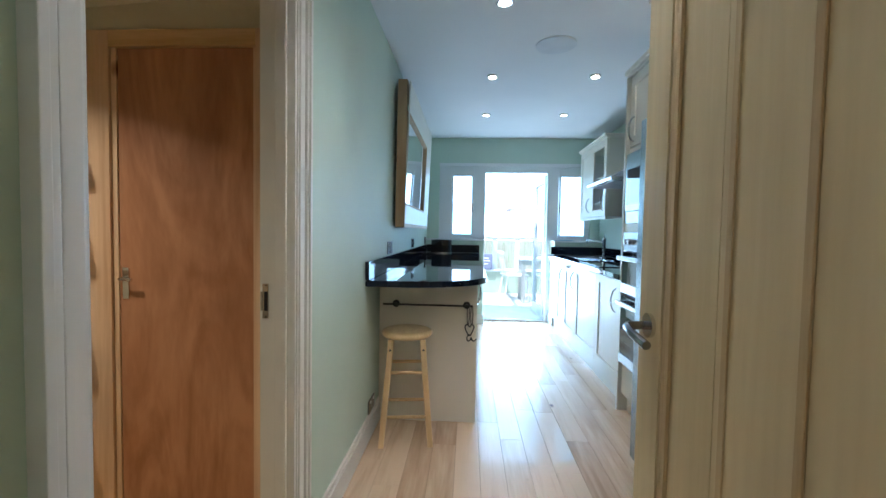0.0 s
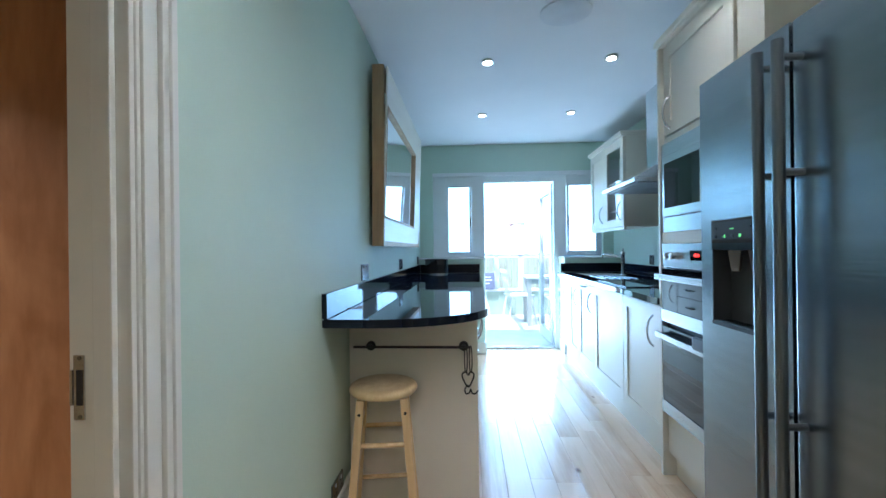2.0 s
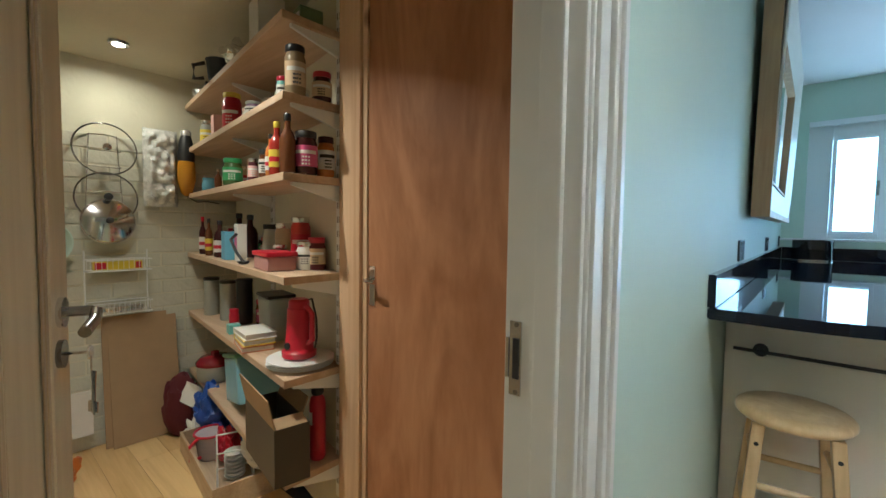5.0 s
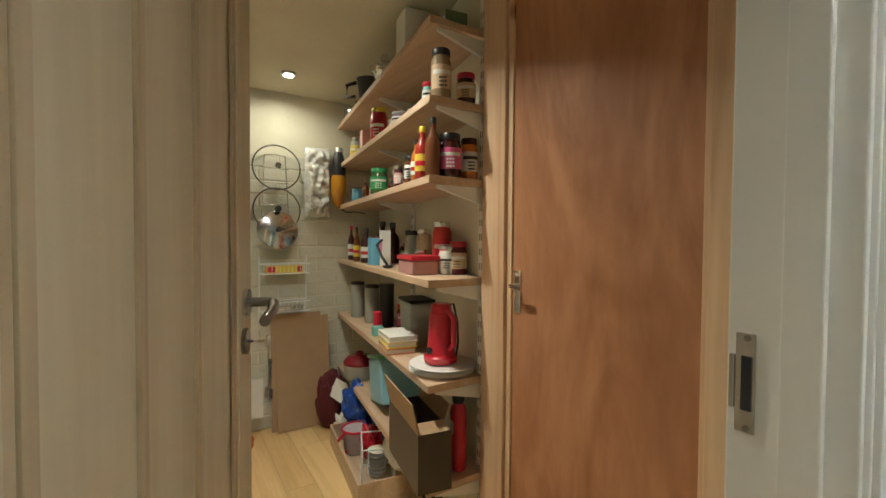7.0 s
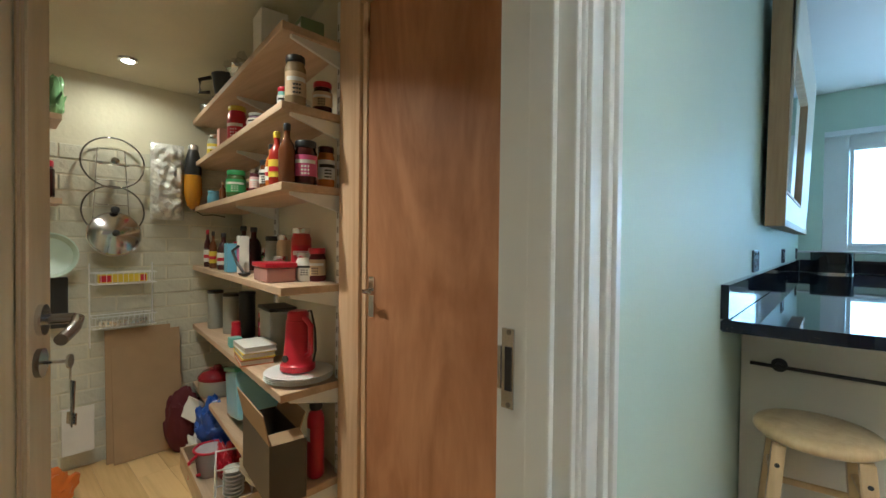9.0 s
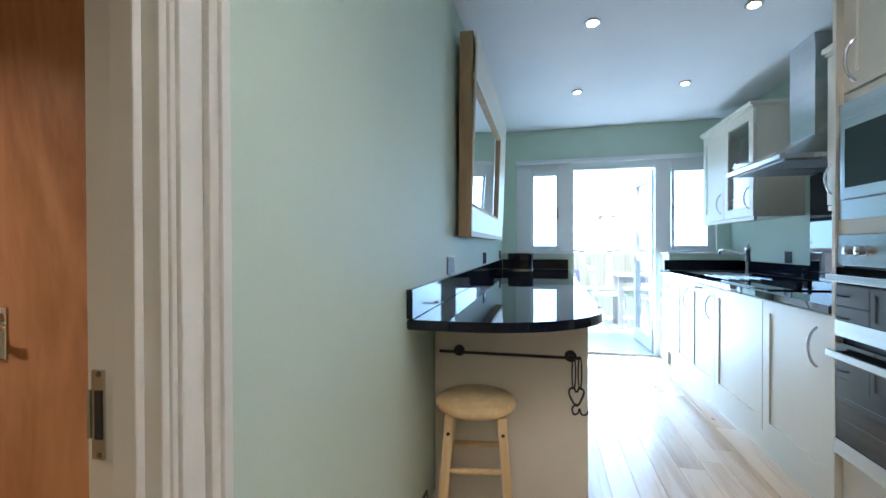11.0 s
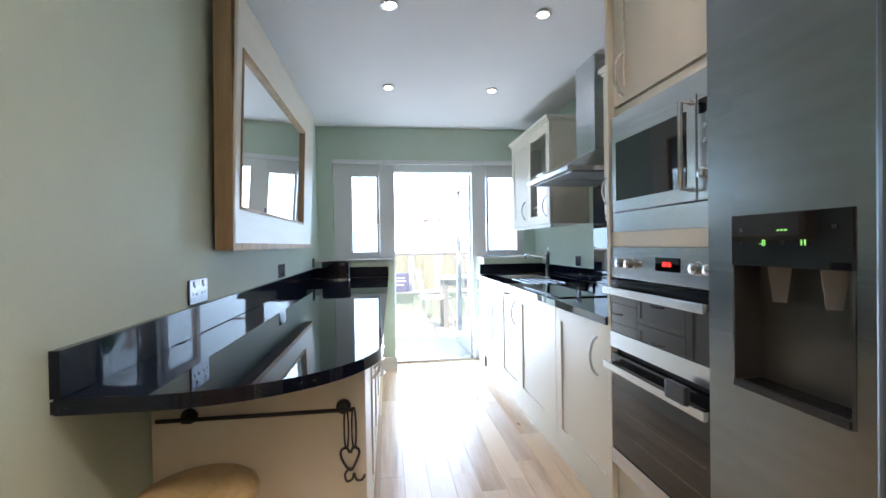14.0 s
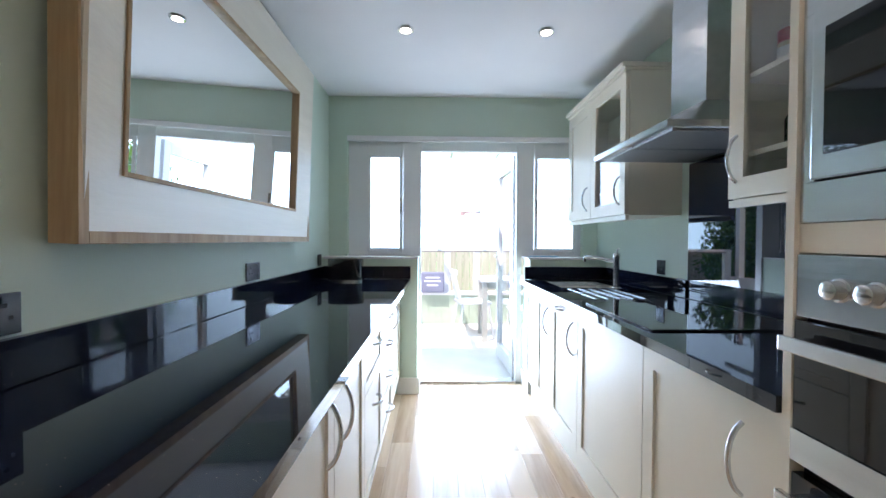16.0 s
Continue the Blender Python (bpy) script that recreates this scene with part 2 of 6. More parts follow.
def add_lathe(bm, profile, seg=24, centre=(0, 0, 0)):
    """A turned shape from (radius, height) pairs about the z axis."""
    rings = []
    for r, z in profile:
        rings.append([bm.verts.new((centre[0] + r * math.cos(2 * math.pi * i / seg), centre[1] + r * math.sin(2 * math.pi * i / seg), centre[2] + z)) for i in range(seg)])
    for a, b in zip(rings, rings[1:]):
        for i in range(seg):
            bm.faces.new((a[i], a[(i + 1) % seg], b[(i + 1) % seg], b[i]))
    bm.faces.new(rings[0][::-1])
    bm.faces.new(rings[-1])


def lathe(name, parent, material, profile, at=(0, 0, 0), seg=24, label="", **kw):
    bm = bmesh.new()
    add_lathe(bm, profile, seg)
    return part(name, bm, material, parent, label, at, crease=42, **kw)


def add_tube(bm, pts, r, seg=8, closed=False):
    pts = [Vector(p) for p in pts]
    n = len(pts)
    rings = []
    ref = Vector((0.13, 0.31, 0.94))
    for i, p in enumerate(pts):
        a, b = (pts[(i - 1) % n], pts[(i + 1) % n]) if closed else (pts[max(i - 1, 0)], pts[min(i + 1, n - 1)])
        d = (b - a).normalized()
        u = d.cross(ref).normalized()
        v = d.cross(u).normalized()
        rings.append([bm.verts.new(p + r * (u * math.cos(2 * math.pi * k / seg) + v * math.sin(2 * math.pi * k / seg))) for k in range(seg)])
    pairs = list(zip(rings, rings[1:])) + ([(rings[-1], rings[0])] if closed else [])
    for a, b in pairs:
        for k in range(seg):
            bm.faces.new((a[k], a[(k + 1) % seg], b[(k + 1) % seg], b[k]))
    if not closed:
        bm.faces.new(rings[0][::-1])
        bm.faces.new(rings[-1])


def tube(name, parent, material, pts, r, seg=8, closed=False, label="", at=(0, 0, 0), **kw):
    bm = bmesh.new()
    add_tube(bm, pts, r, seg, closed)
    return part(name, bm, material, parent, label, at, crease=75, **kw)


def smooth(pts, n=5):
    """A rounder line of points through the given ones."""
    pts = [Vector(p) for p in pts]
    out = []
    for i in range(len(pts) - 1):
        a, b, c, d = pts[max(i - 1, 0)], pts[i], pts[i + 1], pts[min(i + 2, len(pts) - 1)]
        for k in range(n):
            f = k / n
            out.append(0.5 * (2 * b + (c - a) * f + (2 * a - 5 * b + 4 * c - d) * f * f + (3 * b - a - 3 * c + d) * f ** 3))
    return out + [pts[-1]]


def add_prism(bm, outline, z0, z1):
    """An outline of (x, y) points raised from z0 to z1."""
    a = [bm.verts.new((x, y, z0)) for x, y in outline]
    b = [bm.verts.new((x, y, z1)) for x, y in outline]
    bm.faces.new(a[::-1])
    bm.faces.new(b)
    for i in range(len(a)):
        j = (i + 1) % len(a)
        bm.faces.new((a[i], a[j], b[j], b[i]))


# ---- structure ----
CH = 2.40
WX = -0.09
S = dict(kind="structure")
boxes("wall_west", None, SAGE, [(-0.195, WX, 2.02, 6.30, 0, CH), (-0.195, WX, 1.24, 2.02, 2.03, CH), (-0.195, WX, 0.95, 1.24, 0, CH)], **S)
box("wall_east", None, SAGE, 2.15, 2.27, 0.95, 6.30, 0, CH, **S)
boxes("wall_south", None, CREAM, [(-0.23, 0.09, 0.83, 0.95, 0, CH), (0.93, 2.27, 0.83, 0.95, 0, CH), (0.09, 0.93, 0.83, 0.95, 2.05, CH)], **S)
boxes("wall_north", None, SAGE, [(-0.23, 0.063, 6.30, 6.44, 0, CH), (2.03, 2.27, 6.30, 6.44, 0, CH), (0.063, 2.03, 6.30, 6.44, 2.055, CH)], **S)
boxes("low_wall", None, SAGE, [(WX, 0.655, 6.10, 6.36, 0, 1.065), (1.545, 2.15, 6.10, 6.36, 0, 1.065)], **S)
boxes("hall_wall", None, CREAM, [(-0.42, -0.30, -1.6, 0.83, 0, CH), (1.42, 1.54, -1.6, 0.83, 0, CH), (-0.42, 1.54, -1.72, -1.6, 0, CH)], **S)
box("ceiling", None, CEIL, -0.42, 2.3, -1.72, 6.44, CH, CH + 0.1, **S)
bm = bmesh.new()
add_prism(bm, [(-1.10, 2.35), (-1.10, 2.5), (-2.7, 2.76), (-2.7, 2.60), (-2.55, 2.589)], 0, 2.2)
part("pantry_side_wall", bm, CREAM, **S)
box("brick_backing", None, CREAM, -2.5601, -2.5555, 1.08, 2.585, 0.0, 1.6, **S)
box("floor", None, DARK, -2.6, 2.3, -1.72, 6.36, -0.1, -0.014, **S)
box("hall_floor", None, FLOORW, -0.42, 1.54, -1.72, 0.9, -0.013, 0.0, **S)

# pantry shell
boxes("pantry_wall", None, CREAM, [(-2.70, -2.56, 0.95, 2.6, 0, 2.2), (-2.55, -0.23, 0.95, 1.07, 0, 2.2)], **S)
boxes("pantry_back_wall", None, CREAM, [(-0.30, -0.195, 2.35, 2.5, 0, 2.2), (-1.10, -0.30, 2.35, 2.5, 1.95, 2.2)], **S)
bm = bmesh.new()
add_box(bm, -2.7, -0.195, 0.95, 2.75, 1.93, 2.2)
for v in bm.verts:
    if v.co.x > -1 and v.co.z < 2:
        v.co.z = 2.12
part("pantry_ceiling", bm, CREAM, **S)


t = thing("door_frame", (-0.16, 1.63, 0), "white gloss painted door frame round the pantry doorway", "door frame", kind="structure")
boxes("jamb", t, GLOSS, [(-0.198, -0.085, 1.99, 2.02, 0, 2.03), (-0.198, -0.085, 1.24, 1.27, 0, 2.03), (-0.198, -0.085, 1.27, 1.99, 2.0, 2.03)], 0.002)
boxes("doorstop", t, GLOSS, [(-0.145, -0.11, 1.978, 1.99, 0, 1.99), (-0.145, -0.11, 1.27, 1.282, 0, 1.99)], 0.002)
for nm, a, b in (("architrave", 2.0, 2.08), ("architrave", 1.18, 1.26)):
    sgn = 1 if a > 1.5 else -1
    i, o = (a, b) if sgn > 0 else (b, a)
    rows = []
    for f0, f1, pr in ((0.0, 0.10, 0.010), (0.10, 0.52, 0.016), (0.52, 0.60, 0.012), (0.60, 0.80, 0.022), (0.80, 1.0, 0.028)):
        ya, yb = i + (o - i) * f0, i + (o - i) * f1
        rows.append((WX, WX + pr, min(ya, yb), max(ya, yb), 0, 2.10))
    boxes(nm, t, GLOSS, rows, 0.002)
boxes("architrave", t, GLOSS, [(WX, WX + 0.016, 1.262, 1.998, 2.015, 2.10)], 0.002)
box("strike_plate", t, STEEL_H, -0.188, -0.169, 1.987, 1.9895, 0.895, 1.005, 0.0, "worn steel strike plate")
for z_ in (0.90, 1.0):
    bm = bmesh.new()
    add_cyl(bm, (-0.177 + 0.16, 1.9864 - 1.63, z_), (-0.177 + 0.16, 1.9869 - 1.63, z_), 0.0035, seg=12)
    part("screw", bm, DARKCHROME, t)
box("latch_lip", t, STEEL_H, -0.194, -0.1885, 1.985, 1.9895, 0.92, 0.98, 0.001)
box("latch_hole", t, BLACK, -0.182, -0.172, 1.9855, 1.9875, 0.92, 0.98)

# pine frame and ply door
t = thing("pine_door_frame", (-0.75, 2.36, 0), "unpainted knotty pine door frame against the pantry wall", "door frame", kind="structure")
boxes("frame_post", t, PINE, [(-1.10, -0.987, 2.325, 2.40, 0, 1.955)], 0.003)
boxes("frame_post", t, PINE, [(-0.385, -0.29, 2.325, 2.40, 0, 1.955)], 0.003)
boxes("frame_head", t, wood("pine_head", (0.48, 0.28, 0.12), (0.72, 0.50, 0.27), "x", 0.45, 9, knots=True), [(-0.987, -0.385, 2.325, 2.40, 1.89, 1.955)], 0.003)
boxes("doorstop", t, PINE, [(-0.987, -0.965, 2.338, 2.362, 0, 1.89), (-0.400, -0.385, 2.338, 2.362, 0, 1.89)], 0.002)
t = thing("door_1", (-0.71, 2.36, 0), "closed flush plywood door with a reddish grain and worn chrome lever", "door", kind="structure")
box("door_leaf", t, PLY, -0.964, -0.401, 2.345, 2.385, 0.005, 1.888, 0.002)
box("backplate", t, CHROME, -0.952, -0.925, 2.339, 2.345, 0.88, 1.01, 0.002)
tube("lever", t, CHROME, [(-0.228, -0.02, 0.965), (-0.228, -0.05, 0.965), (-0.215, -0.055, 0.965), (-0.175, -0.055, 0.964)], 0.007)


# ---- floorboards ----
def floorboards(parent, material, x0, x1, y0, y1, w, along, seed, lmin=0.7, lmax=1.5):
    rnd = random.Random(seed)
    cache = {}
    a0, a1, b0, b1 = (x0, x1, y0, y1) if along == "y" else (y0, y1, x0, x1)
    k = int(math.ceil((a1 - a0) / w))
    for i in range(k):
        p0, p1 = a0 + i * w, min(a0 + (i + 1) * w, a1)
        q = b0 - rnd.uniform(0, 0.6)
        while q < b1:
            e = q + rnd.choice((lmin, 0.9, 1.1, lmax))
            s0, s1 = max(q, b0), min(e, b1)
            q = e
            if s1 - s0 < 0.03:
                continue
            u, v = round(p1 - p0 - 0.0008, 4), round(s1 - s0 - 0.0008, 4)
            if (u, v) not in cache:
                bm = bmesh.new()
                sx, sy = (u, v) if along == "y" else (v, u)
                add_box(bm, -sx / 2, sx / 2, -sy / 2, sy / 2, -0.012, 0.0)
                top = [ed for ed in bm.edges if all(vv.co.z > -0.001 for vv in ed.verts)]
                bmesh.ops.bevel(bm, geom=top, offset=0.0007, segments=1, affect="EDGES")
                me = bpy.data.meshes.new("board")
                bm.to_mesh(me)
                bm.free()
                me.materials.append(material)
                cache[(u, v)] = me
            ob = new("floorboard", cache[(u, v)])
            cx, cy = (p0 + p1) / 2, (s0 + s1) / 2
            ob.location = (cx, cy, 0) if along == "y" else (cy, cx, 0)
            ob.parent = parent


# ---- doors ----
def panel_door(name, hinge, angle, width, label, mirror=1, keys=False):
    """An oak panelled door: hinge at the origin, blade along +x, lever near the free edge on the +y*mirror and other face."""
    t = thing(name, (*hinge, 0), label, "door", rz=angle, kind="structure")
    w, h, k = width, 1.985, 0.02
    bm = bmesh.new()
    st = 0.10
    cuts = (st, st + 0.17, w - st - 0.17, w - st)
    for a in ((0, st, 0.008, h), (w - st, w, 0.008, h)):
        add_box(bm, a[0], a[1], -k, k, a[2], a[3], 0.002)
    add_box(bm, st, w - st, -k, k, 0.008, 0.03, 0.0)
    add_box(bm, st, w - st, -k, k, h - 0.03, h, 0.0)
    part("stile_frame", bm, OAK, t)
    for a, b in zip(cuts, cuts[1:]):
        bm = bmesh.new()
        add_box(bm, a + 0.001, b - 0.001, -0.012, 0.012, 0.031, h - 0.031)
        part("panel", bm, OAK, t)
    for c in cuts:
        d0 = c if c < w / 2 else c - 0.034
        bm = bmesh.new()
        for s in (-1, 1):
            y0, y1 = (0.012, 0.017) if s > 0 else (-0.017, -0.012)
            if c in (cuts[0], cuts[3]):
                add_box(bm, d0, d0 + 0.014, y0 * 1.0, y1 * 1.15, 0.031, h - 0.031, 0.002)
                add_box(bm, d0 + 0.018, d0 + 0.034, y0, y1, 0.031, h - 0.031, 0.002)
            else:
                add_box(bm, d0, d0 + 0.014, y0, y1 * 0.92, 0.031, h - 0.031, 0.001)
        part("moulding", bm, OAKM, t)
    for s in (-1, 1):
        bm = bmesh.new()
        add_cyl(bm, (w - 0.055, s * k, 0.985), (w - 0.055, s * (k + 0.008), 0.985), 0.026, seg=28)
        part("rose", bm, CHROME, t, crease=30)
        tube("lever", t, DARKCHROME, [(w - 0.055, s * (k + 0.006), 0.985), (w - 0.055, s * (k + 0.045), 0.985), (w - 0.062, s * (k + 0.052), 0.984), (w - 0.10, s * (k + 0.055), 0.975), (w - 0.155, s * (k + 0.052), 0.967)], 0.0092, 12)
    return t


panel_door("door_2", (0.89, 0.955), 91.7, 0.725, "open oak veneer panelled door with a chrome lever, into the kitchen")
pd = panel_door("door_3", (-0.195, 1.325), 180 - 19.0, 0.73, "open oak veneer panelled door with dark chrome lever and keys, into the pantry")


# ---- kitchen units ----
def bow_handle(parent, x, y, z0, z1, side, vertical=True, label=""):
    """A bowed cabinet handle standing off a front that faces along x."""
    o = parent_origin(parent)
    pts = []
    for i in range(13):
        f = i / 12
        b = 0.034 * math.sin(math.pi * f) ** 0.6 if 0 < f < 1 else 0.0
        pts.append((x + side * (0.002 + b) - o[0], y - o[1], z0 + (z1 - z0) * f - o[2]) if vertical else (x + side * (0.002 + b) - o[0], y + (z0 - z1) / 2 + (z1 - z0) * f - o[1], z0 - o[2]))
    return tube("handle", parent, STEEL_H, pts, 0.006, 8)


def shaker(parent, x, side, y0, y1, z0, z1, name="door", glazed=False, rail=0.065):
    """A framed cabinet front whose outer face lies at x and faces side (-1 or 1)."""
    xb = x - side * 0.02
    a, b = sorted((x, xb))
    rows = [(a, b, y0, y0 + rail, z0, z1), (a, b, y1 - rail, y1, z0, z1), (a, b, y0 + rail, y1 - rail, z0, z0 + rail), (a, b, y0 + rail, y1 - rail, z1 - rail, z1)]
    if z1 - z0 < 0.2:
        rows = [(a, b, y0, y1, z0, z1)]
        return boxes(name, parent, CAB, rows, 0.002)
    o = parent_origin(parent)
    bm = bmesh.new()
    ring_mesh(bm, 0, (y0 - o[1], y1 - o[1]), (z0 - o[2], z1 - o[2]), (a - o[0], b - o[0]), ((y0 + rail - o[1], y1 - rail - o[1]), (z0 + rail - o[2], z1 - rail - o[2])))
    bmesh.ops.bevel(bm, geom=[e for e in bm.edges if abs(e.verts[0].co.x - e.verts[1].co.x) < 1e-6 and abs(e.calc_face_angle(0)) > 1], offset=0.0015, segments=2, affect="EDGES")
    p = part(name, bm, CAB, parent, crease=8)
    pi, po = sorted((x - side * 0.008, xb))
    if glazed:
        c = (x - side * 0.012)
        boxes("glass_pane", p, PANE, [(c - 0.002, c + 0.002, y0 + rail - 0.003, y1 - rail + 0.003, z0 + rail - 0.003, z1 - rail + 0.003)])
    else:
        boxes("centre_panel", p, CAB, [(pi, po, y0 + rail, y1 - rail, z0 + rail, z1 - rail)])
    return p


def ring_mesh(bm, axis, u, v, w, hole):
    """A connected frame: u and v are outer spans, hole the inner spans, w the depth along axis (0 is x)."""
    (u0, u1), (v0, v1), (w0, w1), ((a0, a1), (b0, b1)) = u, v, w, hole
    vs = []
    for d in (w0, w1):
        for pts in (((u0, v0), (u1, v0), (u1, v1), (u0, v1)), ((a0, b0), (a1, b0), (a1, b1), (a0, b1))):
            vs.append([bm.verts.new((d, p, q)) for p, q in pts])
    of, nf, ob_, nb = vs
    for i in range(4):
        j = (i + 1) % 4
        bm.faces.new((of[i], of[j], nf[j], nf[i]))
        bm.faces.new((ob_[i], nb[i], nb[j], ob_[j]))
        bm.faces.new((of[i], ob_[i], ob_[j], of[j]))
        bm.faces.new((nf[i], nf[j], nb[j], nb[i]))
    return of, nf, ob_, nb


def carcass(parent, x0, x1, y0, y1, z0, z1, openfront=0, mat_=None):
    """An open-fronted box of boards, 18 mm thick."""
    m = mat_ or CAB
    d = 0.018
    o = parent_origin(parent)
    xf, xb = (x0, x1) if openfront < 0 else (x1, x0)
    xi = xb + d if openfront > 0 else xb - d
    bm = bmesh.new()
    yy, zz = (y0 - o[1], y1 - o[1]), (z0 - o[2], z1 - o[2])
    front, inner, rear, ri = [[bm.verts.new((x - o[0], y, z)) for y, z in ((yy[0] + e, zz[0] + e), (yy[1] - e, zz[0] + e), (yy[1] - e, zz[1] - e), (yy[0] + e, zz[1] - e))] for x, e in ((xf, 0), (xf, d), (xb, 0), (xi, d))]
    for i in range(4):
        j = (i + 1) % 4
        bm.faces.new((front[i], front[j], inner[j], inner[i]))
        bm.faces.new((front[i], rear[i], rear[j], front[j]))
        bm.faces.new((inner[i], inner[j], ri[j], ri[i]))
    bm.faces.new(rear)
    bm.faces.new(ri)
    return part("carcass", bm, m, parent, crease=8)


RF = 1.50   # face of the east fronts
def base_unit_east(y0, y1, kind, hy=None):
    t = thing("base_unit", (RF + 0.3, (y0 + y1) / 2, 0.15), "ivory shaker base unit with bowed steel handle under granite", "kitchen cabinet", "base units along the hob side")
    carcass(t, RF + 0.022, 2.10, y0 + 0.001, y1 - 0.001, 0.15, 0.872, -1)
    d = shaker(t, RF, -1, y0 + 0.003, y1 - 0.003, 0.155, 0.862)
    if kind == "lever":
        bow_handle(d, RF, hy, 0.63, 0.80, -1)
    elif kind == "wide":
        bow_handle(d, RF, hy, 0.80, 0.96, -1, False)
    return t


base_unit_east(3.60, 4.19, "lever", 3.72)
base_unit_east(4.19, 4.85, "")
u = base_unit_east(4.85, 5.33, "lever", 4.91)
bow_handle(u, RF, 5.13, 0.835, 0.955, -1, False)
base_unit_east(5.33, 5.70, "lever", 5.39)
base_unit_east(5.70, 6.06, "")
t = thing("plinth", (1.56, 4.85, 0), "pale painted plinth board under the base units", "plinth")
box("board", t, CAB, 1.55, 1.57, 3.62, 6.05, 0.0, 0.15, 0.001)

LF = 0.52   # face of the west fronts
def base_unit_west(y0, y1, drawers, hy=0):
    lab = "ivory shaker drawer unit with steel handles" if drawers else "ivory shaker base unit with one steel handle"
    t = thing("base_unit", (0.2, (y0 + y1) / 2, 0.15), lab + " under granite", "kitchen cabinet", "base units along the mirror side")
    carcass(t, -0.06, LF - 0.022, y0 + 0.001, y1 - 0.001, 0.15, 0.872, 1)
    zs = {0: [(0.155, 0.862)], 4: [(0.155, 0.36), (0.365, 0.55), (0.555, 0.71), (0.715, 0.862)], 1: [(0.155, 0.60), (0.605, 0.862)]}[drawers]
    for z0, z1 in zs:
        d = shaker(t, LF, 1, y0 + 0.003, y1 - 0.003, z0, z1, "drawer_front" if drawers else "door", rail=0.04 if drawers else 0.06)
        if not drawers:
            bow_handle(d, LF, y0 + hy, z1 - 0.22, z1 - 0.05, 1)
        else:
            bow_handle(d, LF, (y0 + y1) / 2, (z1 + max(z0, z1 - 0.2)) / 2, (z1 + max(z0, z1 - 0.2)) / 2 + 0.13, 1, False)
    return t


base_unit_west(3.32, 3.90, 0, 0.5)
base_unit_west(3.90, 4.40, 0, 0.07)
base_unit_west(4.40, 4.92, 1, 0.07)
base_unit_west(4.92, 5.42, 4)
base_unit_west(5.42, 6.06, 0, 0.08)
t = thing("plinth", (0.46, 4.7, 0), "pale painted plinth board under the base units", "plinth")
box("board", t, CAB, 0.45, 0.47, 3.32, 6.05, 0.0, 0.15, 0.001)
t = thing("end_panel", (0.22, 3.29, 0), "plain ivory end panel of the peninsula standing on the oak floor", "cabinet end panel")
box("panel", t, CAB, -0.085, LF, 3.28, 3.30, 0.0, 0.875, 0.0015)
box("filler_strip", t, CAB, LF - 0.03, LF, 3.301, 3.32, 0.0, 0.875)

# worktops
bm = bmesh.new()
pts = [(WX + 0.002, 2.922), (0.10, 2.922)]
for i in range(1, 13):
    a = math.pi / 2 * i / 12
    pts.append((0.10 + 0.475 * math.sin(a), 3.30 - 0.378 * math.cos(a)))
pts += [(0.575, 3.5), (0.60, 6.098), (WX + 0.002, 6.098)]
add_prism(bm, pts, 0.876, 0.91)
es = [e for e in bm.edges if abs(e.verts[0].co.z - e.verts[1].co.z) < 1e-5]
bmesh.ops.bevel(bm, geom=es, offset=0.004, segments=2, affect="EDGES")
t = thing("worktop", (0.2, 4.5, 0.876), "polished black granite worktop with gold flecks, rounded peninsula end", "worktop")
o = parent_origin(t)
bmesh.ops.translate(bm, vec=-o, verts=bm.verts)
part("slab", bm, GRANITE, t)
box("upstand", t, GRANITE, WX + 0.001, WX + 0.022, 2.922, 6.095, 0.912, 1.01, 0.001)
box("upstand", t, GRANITE, WX + 0.024, 0.60, 6.078, 6.098, 0.912, 1.01, 0.001)
t = thing("worktop", (1.8, 4.8, 0.876), "polished black granite worktop with gold flecks round the hob and sink", "worktop")
HX0, HX1, HY0, HY1 = 1.52, 2.06, 4.18, 4.80
SX0, SX1, SY0, SY1 = 1.62, 2.02, 5.52, 5.98
for r_ in ((1.465, SX0, 3.587, 6.098), (SX1, 2.148, 3.587, 6.098), (SX0, SX1, 3.587, SY0), (SX0, SX1, SY1, 6.098)):
    box("slab", t, GRANITE, *r_, 0.876, 0.91)
box("upstand", t, GRANITE, 2.126, 2.148, 5.0, 6.098, 0.912, 1.01, 0.001)
box("upstand", t, GRANITE, 1.50, 2.125, 6.078, 6.098, 0.912, 1.01, 0.001)

# tall housing with ovens
TY0, TY1 = 2.98, 3.583
t = thing("oven_housing", (1.8, 3.29, 0), "tall ivory oven housing with a panelled top door and cornice", "kitchen cabinet")
for r_ in [(RF, 2.12, TY0, TY0 + 0.02, 0.0, 2.20), (RF - 0.026, 2.12, TY1 - 0.02, TY1, 0.0, 2.20), (RF + 0.02, 2.12, TY0 + 0.02, TY1 - 0.02, 0.10, 0.12), (2.10, 2.12, TY0 + 0.02, TY1 - 0.02, 0.12, 2.2), (RF - 0.016, 2.10, TY0 + 0.02, TY1 - 0.02, 1.195, 1.25), (RF, 2.10, TY0 + 0.02, TY1 - 0.02, 1.70, 1.735)]:
    box("carcass_panel", t, CAB, *r_)
box("lower_panel", t, CAB, RF, RF + 0.02, TY0 + 0.022, TY1 - 0.022, 0.122, 0.325, 0.001)
d = shaker(t, RF - 0.002, -1, TY0 + 0.003, TY1 - 0.023, 1.745, 2.195)
bow_handle(d, RF - 0.002, TY1 - 0.09, 1.77, 1.93, -1)
box("plinth_board", t, CAB, RF + 0.04, RF + 0.06, TY0 + 0.022, TY1 - 0.022, 0.0, 0.10)
